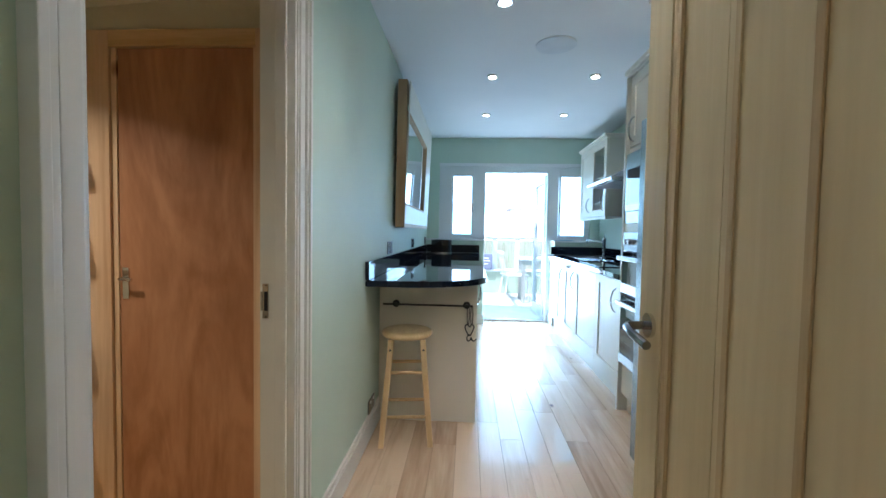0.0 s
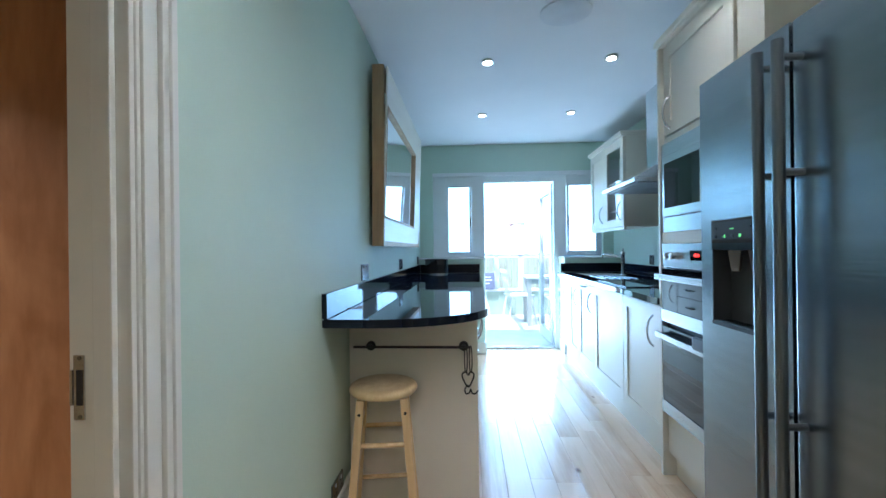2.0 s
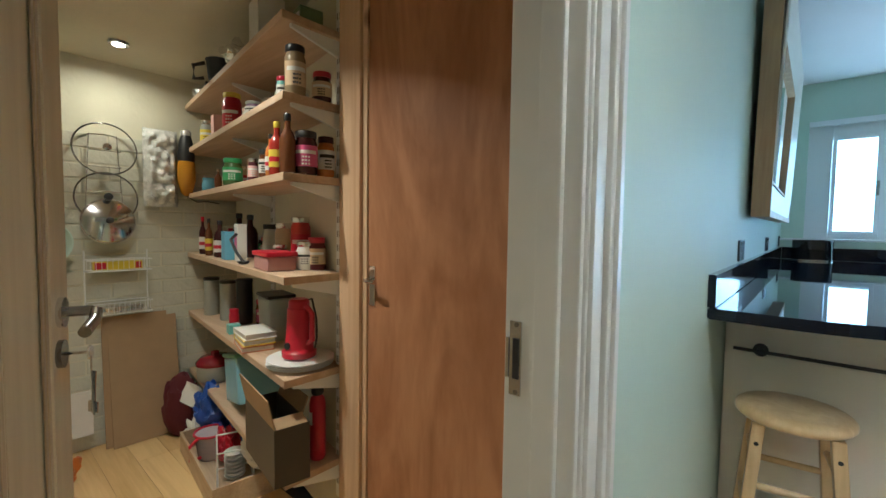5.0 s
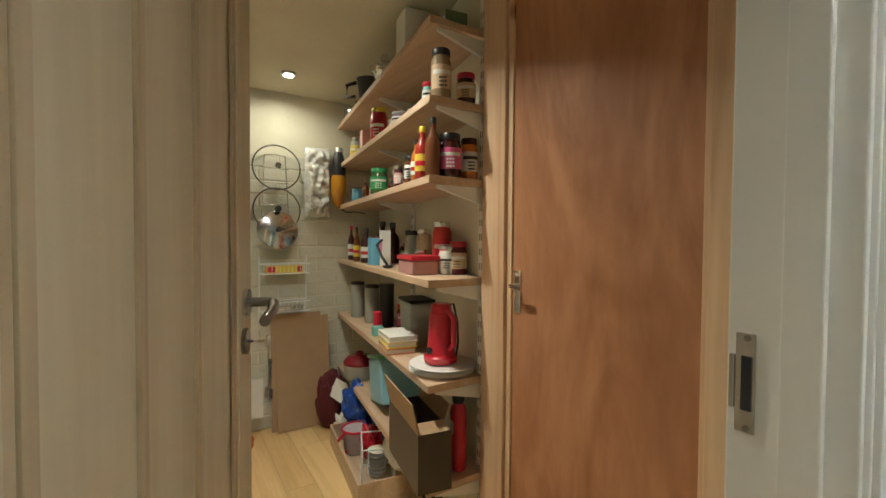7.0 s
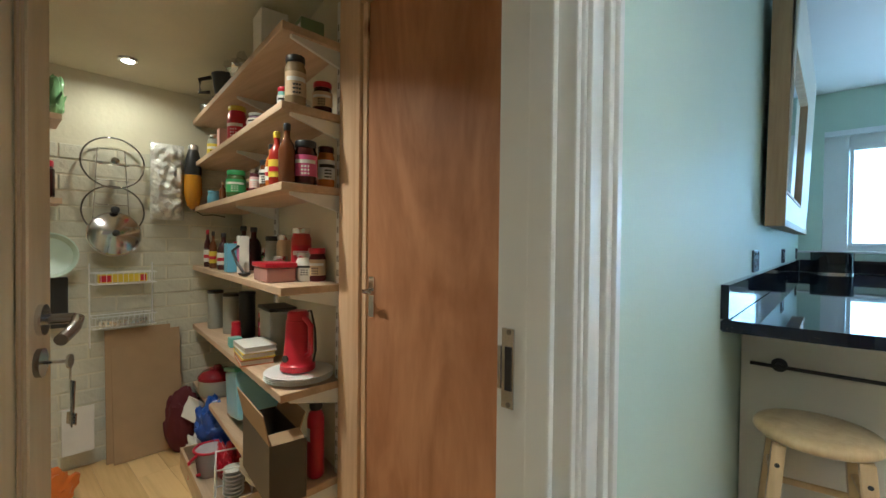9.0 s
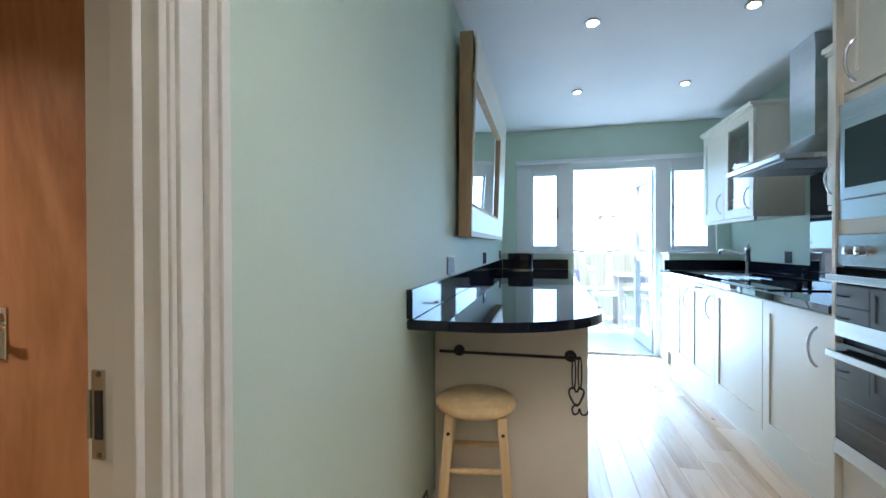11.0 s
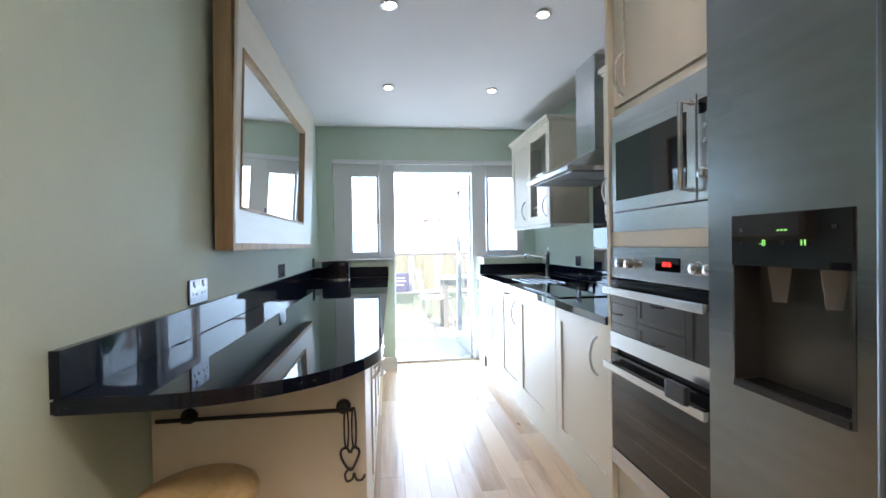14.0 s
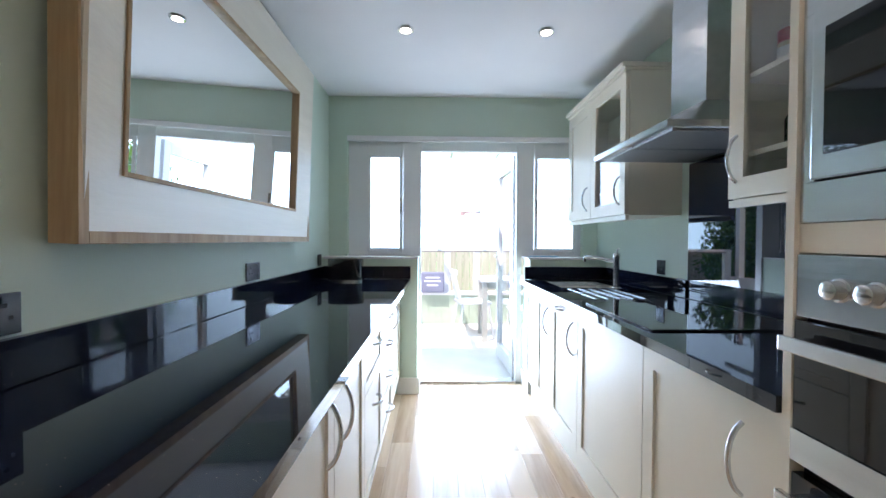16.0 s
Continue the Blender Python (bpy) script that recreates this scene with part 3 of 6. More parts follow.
boxes("cornice", t, CAB, [(RF - 0.03, 2.12, TY0 - 0.03, TY1 + 0.03, 2.22, 2.25), (RF - 0.015, 2.12, TY0 - 0.015, TY1 + 0.015, 2.20, 2.22)], 0.006)
t = thing("filler_panel", (1.8, 2.9, 0), "narrow ivory filler panel beside the oven housing", "cabinet end panel")
box("panel", t, CAB, RF + 0.01, RF + 0.03, 2.83, 2.979, 0.0, 2.2)

t = thing("double_oven", (RF - 0.01, 3.29, 0.33), "stainless steel double oven with black glass doors, red clock", "oven")
a, b = TY0 + 0.022, TY1 - 0.022
box("body", t, BLACK, RF + 0.0, RF + 0.5, a + 0.002, b - 0.002, 0.33, 1.19)
box("control_panel", t, STEEL_A, RF - 0.022, RF - 0.001, a, b, 1.075, 1.192, 0.002)
c = box("clock_window", t, BLACKGLASS, RF - 0.025, RF - 0.022, 3.16, 3.275, 1.115, 1.160)
REDGLOW = mat("red_led", (1.0, 0.03, 0.02), 0.5, glow=1.2, bump=0)


def text(parent, body, size, m, depth=0.0006, name="writing", material=None, label=""):
    cu = bpy.data.curves.new("w", "FONT")
    cu.body, cu.size, cu.extrude, cu.align_x, cu.align_y = body, size, depth, "CENTER", "CENTER"
    tmp = new("tmp", cu)
    me = bpy.data.meshes.new_from_object(tmp.evaluated_get(bpy.context.evaluated_depsgraph_get()))
    bpy.data.objects.remove(tmp)
    me.materials.clear()
    me.materials.append(material or BLACK)
    ob = new(name, me)
    ob.parent = parent
    ob.matrix_basis = m
    return tagged(ob, label)


po = parent_origin(c)
text(c, "18:16", 0.020, Matrix.Translation(Vector((RF - 0.0265, 3.217, 1.138)) - po) @ pose(0, 0, 0, 90, 0, -90), material=REDGLOW, label="red clock digits")
for ky in (3.47, 3.41, 3.075, 3.02):
    k = lathe("knob", t, STEEL_H, [(0.021, 0), (0.021, 0.004), (0.017, 0.006), (0.016, 0.026), (0.012, 0.029)], seg=20)
    k.matrix_basis = Matrix.Translation(Vector((RF - 0.022, ky, 1.133)) - parent_origin(t)) @ pose(0, 0, 0, 0, -90, 0)
boxes("button_row", t, STEEL_H, [(RF - 0.0245, RF - 0.0222, 3.17 + 0.018 * i, 3.178 + 0.018 * i, 1.096, 1.101) for i in range(6)], kind="stuff")
for z0, z1, g in ((0.80, 1.068, 0.06), (0.337, 0.775, 0.06)):
    d = box("oven_door", t, BLACKGLASS, RF - 0.024, RF - 0.001, a, b, z0, z1, 0.002, "black glass oven door with steel lower rail")
    box("lower_rail", d, STEEL_A, RF - 0.028, RF - 0.0245, a, b, z0, z0 + g)
    hb = box("handle_bar", d, STEEL_H, RF - 0.066, RF - 0.052, a + 0.01, b - 0.01, z1 - 0.055, z1 - 0.027, 0.003)
    for hy in (a + 0.03, b - 0.03):
        box("handle_stem", d, STEEL_H, RF - 0.0515, RF - 0.0245, hy - 0.008, hy + 0.008, z1 - 0.05, z1 - 0.032)
    if z1 < 0.8:
        for k in (1, 2):
            box("oven_rack", d, DARKCHROME, RF - 0.0246, RF - 0.0243, a + 0.05, b - 0.05, z0 + g + 0.085 * k, z0 + g + 0.085 * k + 0.002)
t = thing("oven_clip", (RF - 0.07, 3.107, 0.76), "small black plastic timer clipped over the oven door handle", "timer")
box("case", t, BLACK, RF - 0.085, RF - 0.0665, 3.06, 3.15, 0.745, 0.80, 0.006)
t = thing("microwave", (RF - 0.01, 3.29, 1.25), "built-in stainless steel microwave with dark window and bar handle", "microwave")
box("body", t, BLACK, RF, RF + 0.35, a + 0.002, b - 0.002, 1.252, 1.695)
boxes("trim_frame", t, STEEL_A, [(RF - 0.018, RF - 0.001, a, b, 1.252, 1.325), (RF - 0.018, RF - 0.001, a, b, 1.635, 1.698), (RF - 0.018, RF - 0.001, a, a + 0.0015, 1.325, 1.635), (RF - 0.018, RF - 0.001, b - 0.03, b, 1.325, 1.635)], 0.001)
d = box("door", t, STEEL_A, RF - 0.030, RF - 0.004, a + 0.075, b - 0.032, 1.328, 1.632, 0.003)
box("window", d, BLACKGLASS, RF - 0.032, RF - 0.0302, a + 0.115, b - 0.06, 1.370, 1.592)
tube("handle", d, STEEL_H, [Vector(p) - parent_origin(d) for p in ((RF - 0.03, a + 0.092, 1.36), (RF - 0.066, a + 0.092, 1.36), (RF - 0.066, a + 0.092, 1.61), (RF - 0.03, a + 0.092, 1.61))], 0.008, 8)
cp = box("control_panel", t, STEEL_A, RF - 0.028, RF - 0.004, a + 0.002, a + 0.072, 1.328, 1.632, 0.002)
box("display", cp, BLACKGLASS, RF - 0.030, RF - 0.0282, a + 0.010, a + 0.064, 1.57, 1.61)
for kz in (1.53, 1.49, 1.40):
    k = lathe("knob", cp, STEEL_H, [(0.018, 0), (0.016, 0.018), (0.012, 0.02)] if kz < 1.45 else [(0.008, 0), (0.008, 0.006), (0.006, 0.007)], seg=20)
    k.matrix_basis = Matrix.Translation(Vector((RF - 0.028, a + 0.037, kz)) - parent_origin(cp)) @ pose(0, 0, 0, 0, -90, 0)

# fridge freezer
FX, F0, F1, FG = 1.27, 1.87, 2.79, 2.385
t = thing("fridge_freezer", (1.65, 2.33, 0), "tall stainless steel side-by-side fridge freezer with dispenser", "fridge")
box("body", t, mat("grey_fridge_body", (0.25, 0.26, 0.27), 0.45), FX + 0.07, 2.05, F0 + 0.004, F1 - 0.004, 0.02, 1.73, 0.004)
box("base_grille", t, BLACK, FX + 0.04, FX + 0.07, F0 + 0.02, F1 - 0.02, 0.015, 0.09)
d2 = box("fridge_door", t, STEEL, FX, FX + 0.065, F0, FG - 0.004, 0.095, 1.72, 0.008)
DY0, DY1, DZ0, DZ1 = 2.505, 2.725, 0.93, 1.26
d1 = box("freezer_door", t, STEEL, FX, FX + 0.065, DY1, F1, 0.095, 1.72)
for r_ in ((FG + 0.004, DY0, 0.095, 1.72), (DY0, DY1, 0.095, DZ0), (DY0, DY1, DZ1, 1.72)):
    box("door_panel", d1, STEEL, FX, FX + 0.065, *r_)
CAVITY = mat("dark_satin_metal", (0.16, 0.16, 0.155), 0.32, 0.8, grain=0.15, scale=5, bump=0)
dd = boxes("dispenser", d1, BLACKGLASS, [(FX - 0.004, FX + 0.055, DY0, DY1, 1.165, DZ1)], 0.001, "glossy black control panel of the dispenser")
for r_ in ((FX + 0.055, FX + 0.064, DY0, DY1), (FX - 0.002, FX + 0.055, DY0, DY0 + 0.004), (FX - 0.002, FX + 0.055, DY1 - 0.004, DY1)):
    box("recess_panel", d1, CAVITY, *r_, DZ0, 1.165, label="dark satin metal dispenser recess")
box("drip_tray", d1, BLACK, FX - 0.006, FX + 0.055, DY0 + 0.004, DY1 - 0.004, DZ0, DZ0 + 0.012, 0.001)
for k in range(5):
    box("tray_bar", d1, DARKCHROME, FX + 0.006 + 0.009 * k, FX + 0.009 + 0.009 * k, DY0 + 0.015, DY1 - 0.015, DZ0 + 0.0122, DZ0 + 0.015)
GREYP0 = mat("smoky_plastic", (0.20, 0.20, 0.20), 0.25, bump=0)
GREEN = mat("green_led", (0.3, 1.0, 0.25), 0.5, glow=0.12, bump=0)
boxes("display_marks", dd, GREEN, [(FX - 0.0055, FX - 0.004, 2.575 + i * 0.006, 2.577 + i * 0.006, 1.203, 1.213) for i in range(2)] + [(FX - 0.0055, FX - 0.004, 2.608 + i * 0.007, 2.612 + i * 0.007, 1.228, 1.231) for i in range(3)], kind="stuff")
text(dd, "-8", 0.016, Matrix.Translation(Vector((FX - 0.0048, 2.655, 1.207)) - parent_origin(dd)) @ pose(0, 0, 0, 90, 0, -90), material=GREEN, label="dim green display digits")
for y_, z_ in ((2.70, 1.232), (2.53, 1.232), (2.70, 1.207), (2.615, 1.207)):
    bm = bmesh.new()
    add_cyl(bm, Vector((FX - 0.0042, y_, z_)) - parent_origin(dd), Vector((FX - 0.0058, y_, z_)) - parent_origin(dd), 0.004, seg=12)
    part("button", bm, BLACK, dd)
for y_ in (2.56, 2.655):
    o = parent_origin(d1)
    bm = bmesh.new()
    add_cyl(bm, Vector((FX + 0.03, y_, 1.10)) - o, Vector((FX + 0.03, y_, 1.164)) - o, 0.014, 0.024, 4)
    part("paddle", bm, GREYP0, d1, "grey translucent dispenser paddle")
for hy, d in ((FG + 0.035, d1), (FG - 0.035, d2)):
    o = parent_origin(d)
    bm = bmesh.new()
    add_cyl(bm, Vector((FX - 0.055, hy, 0.30)) - o, Vector((FX - 0.055, hy, 1.66)) - o, 0.0135, seg=16)
    for hz in (0.42, 0.75, 1.35, 1.62):
        add_cyl(bm, Vector((FX - 0.055, hy, hz)) - o, Vector((FX + 0.002, hy, hz)) - o, 0.009, seg=10)
    part("bar_handle", bm, mat("grey_bar_handle", (0.17, 0.19, 0.205), 0.3, 0.9, bump=0), d)

# wall cabinets
def wall_unit(y0, y1, fronts, label):
    t = thing("wall_unit", (1.99, (y0 + y1) / 2, 1.35), label, "kitchen cabinet", "wall units")
    carcass(t, 1.852, 2.148, y0, y1, 1.36, 2.15, -1)
    for a, b, gl, hy in fronts:
        d = shaker(t, 1.83, -1, a + 0.002, b - 0.002, 1.365, 2.145, glazed=gl, rail=0.07)
        bow_handle(d, 1.83, hy, 1.42, 1.58, -1)
    if any(f[2] for f in fronts):
        boxes("shelf", t, CAB, [(1.86, 2.13, y0 + 0.02, y1 - 0.02, z, z + 0.018) for z in (1.505, 1.77)])
    boxes("cornice", t, CAB, [(1.80, 2.148, y0 - 0.02, y1 + 0.0, 2.165, 2.19), (1.815, 2.148, y0 - 0.01, y1, 2.15, 2.165)], 0.004)
    boxes("light_pelmet", t, CAB, [(1.835, 1.853, y0, y1, 1.335, 1.36)])
    return t


wall_unit(3.588, 4.26, [(3.588, 4.26, True, 4.215)], "ivory wall unit with a glazed door beside the steel hood")
wall_unit(5.08, 6.06, [(5.08, 5.59, True, 5.14), (5.59, 6.06, False, 5.65)], "ivory wall unit with glazed and solid doors near window")

t = thing("cooker_hood", (1.9, 4.62, 1.62), "stainless steel chimney cooker hood over the hob", "cooker hood")
bm = bmesh.new()
o = parent_origin(t)
y0, y1 = 4.28, 4.98
low = [(1.62, y0), (1.62, y1), (2.148, y1), (2.148, y0)]
up = [(1.90, 4.50), (1.90, 4.76), (2.148, 4.76), (2.148, 4.50)]
rings = []
for ring, z in ((low, 1.63), (low, 1.655), (up, 1.80)):
    rings.append([bm.verts.new(Vector((x, y, z)) - o) for x, y in ring])
for a_, b_ in zip(rings, rings[1:]):
    for i in range(4):
        bm.faces.new((a_[i], a_[(i + 1) % 4], b_[(i + 1) % 4], b_[i]))
bm.faces.new(rings[0])
bm.faces.new(rings[-1])
part("canopy", bm, STEEL_H, t)
box("chimney", t, STEEL_A, 1.90, 2.148, 4.50, 4.76, 1.80, CH - 0.002, 0.001)
boxes("filter", t, mat("filter_mesh", (0.35, 0.36, 0.37), 0.4, 0.9, bump=0.6, bump_scale=300), [(1.66, 2.10, 4.32, 4.62, 1.622, 1.629), (1.66, 2.10, 4.64, 4.94, 1.622, 1.629)], 0.001)
t = thing("splashback", (2.14, 4.6, 1.1), "dark glossy glass splashback behind the hob", "splashback")
box("panel", t, SPLASH, 2.138, 2.148, 4.17, 5.0, 0.912, 1.625)

t = thing("hob", (1.82, 4.6, 0.91), "black ceramic hob set flush on the granite", "hob")
box("glass", t, BLACKGLASS, HX0, HX1, HY0, HY1, 0.911, 0.917, 0.002)
t = thing("sink", (1.82, 5.75, 0.75), "stainless steel undermounted sink bowl", "sink")
boxes("bowl", t, STEEL_H, [(SX0, SX1, SY0, SY1, 0.72, 0.73), (SX0, SX0 + 0.01, SY0, SY1, 0.73, 0.905), (SX1 - 0.01, SX1, SY0, SY1, 0.73, 0.905), (SX0 + 0.01, SX1 - 0.01, SY0, SY0 + 0.01, 0.73, 0.905), (SX0 + 0.01, SX1 - 0.01, SY1 - 0.01, SY1, 0.73, 0.905)])
t = thing("drainer", (1.78, 5.2, 0.911), "steel drainer rods set in the granite by the sink", "drainer")
for i in range(5):
    box("rod", t, STEEL_H, 1.635 + i * 0.066, 1.643 + i * 0.066, 4.98, 5.45, 0.9105, 0.914, 0.001)
t = thing("mixer_tap", (1.95, 5.45, 0.91), "chrome mixer tap with a long spout over the sink", "tap")
lathe("body", t, STEEL_H, [(0.026, 0), (0.026, 0.006), (0.018, 0.012), (0.018, 0.19), (0.022, 0.195), (0.022, 0.225), (0.01, 0.232)])
tube("spout", t, STEEL_H, [(0, 0.0, 0.17), (-0.06, 0.09, 0.19), (-0.11, 0.17, 0.20), (-0.13, 0.20, 0.195), (-0.135, 0.205, 0.165)], 0.011, 12)
tube("lever", t, CHROME, [(0, 0, 0.225), (-0.01, -0.03, 0.25), (-0.02, -0.08, 0.26)], 0.005)

# mirror
MY0, MY1, MH = 3.725, 5.46, 1.05
t = thing("mirror", (WX + 0.004, (MY0 + MY1) / 2, 1.205), "large mirror in deep limed wood frame on sage wall", "mirror")
t.rotation_euler = (0, radians(2.1), 0)
W2 = (MY1 - MY0) / 2
bm = bmesh.new()
for r_ in ((-W2, -W2 + 0.03, 0, MH), (W2 - 0.03, W2, 0, MH), (-W2 + 0.03, W2 - 0.03, 0, 0.03), (-W2 + 0.03, W2 - 0.03, MH - 0.03, MH)):
    add_box(bm, 0.0, 0.068, r_[0], r_[1], r_[2], r_[3], 0.002)
part("outer_frame", bm, OAKF, t)
bm = bmesh.new()
fw = 0.18
prof = [(0.007, 0.0685), (0.007, 0.074), (0.016, 0.079), (0.05, 0.074), (0.11, 0.058), (0.15, 0.049), (0.165, 0.046), (fw, 0.044), (fw, 0.025)]
rings = []
for d_, x in prof:
    rings.append([bm.verts.new((x, yy, zz)) for yy, zz in ((-W2 + d_, d_), (W2 - d_, d_), (W2 - d_, MH - d_), (-W2 + d_, MH - d_))])
for a_, b_ in zip(rings, rings[1:]):
    for i in range(4):
        bm.faces.new((a_[i], a_[(i + 1) % 4], b_[(i + 1) % 4], b_[i]))
part("inner_frame", bm, LIMED, t, "limed white inner frame", crease=30)
bm = bmesh.new()
add_box(bm, 0.012, 0.030, -W2 + fw - 0.01, W2 - fw + 0.01, fw - 0.01, MH - fw + 0.01)
part("glass", bm, MIRROR, t)
for v in t.children[-1].data.vertices:
    v.co.x -= (v.co.z - MH / 2) * 0.026
bm = bmesh.new()
lip = fw - 0.004
for r_ in ((-W2 + lip, -W2 + lip + 0.014, lip, MH - lip), (W2 - lip - 0.014, W2 - lip, lip, MH - lip), (-W2 + lip + 0.014, W2 - lip - 0.014, lip, lip + 0.014), (-W2 + lip + 0.014, W2 - lip - 0.014, MH - lip - 0.014, MH - lip)):
    add_box(bm, 0.024, 0.051, *r_, 0.003)
part("inner_lip", bm, OAKF, t, "thin brown oak lip round the glass")

# stool
def stool(x, y):
    t = thing("bar_stool", (x, y, 0), "round-seated lacquered wooden stool beside the peninsula", "stool", rz=8)
    lathe("seat", t, STOOLW, [(0.0, 0), (0.115, 0.0), (0.134, 0.004), (0.142, 0.012), (0.144, 0.020), (0.141, 0.030), (0.132, 0.037), (0.115, 0.041), (0.0, 0.038)], (0, 0, 0.580), 44)
    legs = []
    for sx in (-1, 1):
        for sy in (-1, 1):
            bm = bmesh.new()
            add_box(bm, -0.016, 0.016, -0.016, 0.016, 0, 0.5795, 0.004)
            for v in bm.verts:
                f = 1 - v.co.z / 0.59
                v.co.x += sx * (0.086 + 0.048 * f)
                v.co.y += sy * (0.086 + 0.048 * f)
            leg = part("leg", bm, STOOLW, t)
            bm = bmesh.new()
            for dz in (0.525,):
                f = 1 - dz / 0.59
                px, py = sx * (0.086 + 0.048 * f), sy * (0.086 + 0.048 * f)
                add_cyl(bm, (px, py + sy * 0.0155, dz), (px, py + sy * 0.0175, dz), 0.006, seg=12)
            part("screw_cap", bm, DARK, leg)
    for z, pair in ((0.16, 0), (0.30, 1), (0.40, 0), (0.47, 1)):
        e = 0.086 + 0.048 * (1 - z / 0.59)
        for s in (-1, 1):
            p = ((-e, s * e, z), (e, s * e, z)) if pair == 0 else ((s * e, -e, z), (s * e, e, z))
            bm = bmesh.new()
            add_cyl(bm, p[0], p[1], 0.010, seg=12)
            part("stretcher", bm, STOOLW, t)
    return t


stool(0.118, 3.08)

# rail on the end panel
t = thing("utensil_rail", (0.22, 3.26, 0.73), "black iron rail with rosettes on peninsula end panel", "rail")
o = parent_origin(t)
bm = bmesh.new()
add_cyl(bm, Vector((-0.055, 3.245, 0.73)) - o, Vector((0.485, 3.245, 0.73)) - o, 0.006, seg=12)
part("bar", bm, IRON, t)
for x in (0.02, 0.455):
    bm = bmesh.new()
    add_cyl(bm, Vector((x, 3.279, 0.73)) - o, Vector((x, 3.27, 0.73)) - o, 0.022, seg=20)
    add_cyl(bm, Vector((x, 3.27, 0.73)) - o, Vector((x, 3.24, 0.73)) - o, 0.010, seg=12)
    part("rosette", bm, IRON, t)

def ring(cx, cz, rx, rz, n=18):
    return [(cx + rx * math.cos(2 * math.pi * i / n), 0, cz + rz * math.sin(2 * math.pi * i / n)) for i in range(n)]


t = thing("hanging_hooks", (0.475, 3.245, 0.73), "twisted black iron hooks hung on the rail", "hook")
for dx in (-0.010, 0.012):
    tube("loop", t, IRON, [(dx + x * 0.4, y + 0.0, z) for x, y, z in ring(0, -0.055, 0.016, 0.062)], 0.0028, 6, True)
tube("heart_hook", t, IRON, smooth([(-0.002, 0, -0.128), (-0.010, 0, -0.113), (-0.026, 0, -0.120), (-0.024, 0, -0.145), (0.0, 0, -0.180), (0.020, 0, -0.148), (0.026, 0, -0.122), (0.010, 0, -0.112), (0.002, 0, -0.128)]), 0.0038, 7)
tube("open_hook", t, IRON, smooth([(0.0, 0, -0.172), (-0.016, 0, -0.190), (-0.010, 0, -0.212), (0.006, 0, -0.205), (0.010, 0, -0.190), (0.018, 0, -0.210), (0.034, 0, -0.210), (0.042, 0, -0.196)]), 0.0036, 7)

# sockets
NICKEL = mat("dark_nickel", (0.11, 0.115, 0.13), 0.22, 1.0, grain=0.1, scale=8, bump=0.0)
def socket(y, z, w, m, label, x=WX, side=1):
    t = thing("wall_socket", (x, y, z), label, "socket", "wall sockets")
    s = side
    a, b = sorted((x + s * 0.0005, x + s * 0.009))
    box("plate", t, m, a, b, y - w / 2, y + w / 2, z - 0.043, z + 0.043, 0.002)
    for k in ((-0.036, 0.036) if w > 0.1 else (0,)):
        rows = [(0.024, -0.006, 0.006), (-0.002, -0.018, -0.010), (-0.002, 0.010, 0.018)]
        p, q = sorted((x + s * 0.0088, x + s * 0.0096))
        boxes("pin_holes", t, BLACK, [(p, q, y + k + a0, y + k + a1, z + h - 0.010, z + h - 0.002) for h, a0, a1 in rows])
        p, q = sorted((x + s * 0.009, x + s * 0.012))
        box("switch", t, NICKEL if m is NICKEL else WHITE, p, q, y + k - 0.006, y + k + 0.006, z + 0.022, z + 0.036, 0.001)
    return t


socket(3.60, 1.06, 0.146, NICKEL, "dark nickel double socket on the sage wall above the worktop")
socket(4.82, 1.06, 0.146, NICKEL, "dark nickel double socket on the sage wall")
socket(6.0, 1.06, 0.086, NICKEL, "dark nickel single socket on the sage wall near the window")
socket(3.08, 0.17, 0.146, DARKCHROME, "dark chrome double socket low on the sage wall")
socket(5.28, 1.06, 0.086, NICKEL, "dark nickel single socket by the sink", 2.15, -1)

# toaster
t = thing("toaster", (0.13, 5.93, 0.91), "black toaster with steel ends on the granite worktop", "toaster")
bm = bmesh.new()
ol = []
for cx, a0 in ((0.20, -90), (0.20, 0), (0.06, 90), (0.06, 180)):
    for k in range(7):
        g_ = radians(a0 + 15 * k)
        ol.append((cx - 0.13 + 0.055 * math.cos(g_), (0.03 if a0 in (0, 90) else -0.03) + 0.055 * math.sin(g_)))
add_prism(bm, ol, 0.012, 0.165)
bmesh.ops.bevel(bm, geom=[e for e in bm.edges if e.verts[0].co.z > 0.16 and e.verts[1].co.z > 0.16], offset=0.012, segments=3, affect="EDGES")
part("body", bm, BLACKGLASS, t, crease=45)
bm = bmesh.new()
add_prism(bm, [(x * 1.04, y * 1.04) for x, y in ol], 0.001, 0.0115)
part("base", bm, CHROME, t, "chrome base ring")
for y_ in (5.90, 5.95):
    box("slot", t, BLACK, 0.05, 0.21, y_, y_ + 0.018, 1.073, 1.0765)

# skirting
t = thing("baseboard", (WX, 2.5, 0), "moulded white skirting board along the sage wall", "skirting board", kind="structure")
boxes("board", t, GLOSS, [(WX, WX + 0.016, 2.14, 3.279, 0, 0.11), (WX, WX + 0.010, 2.14, 3.279, 0.11, 0.14)], 0.002)
t = thing("baseboard", (1.55, 6.09, 0), "white block of skirting at the foot of the low wall", "skirting board", kind="structure")
boxes("board", t, GLOSS, [(1.535, 1.70, 6.085, 6.099, 0, 0.13), (1.53, 1.544, 6.085, 6.36, 0, 0.13), (0.656, 0.67, 6.085, 6.36, 0, 0.13), (0.50, 0.655, 6.085, 6.099, 0, 0.13)], 0.002)

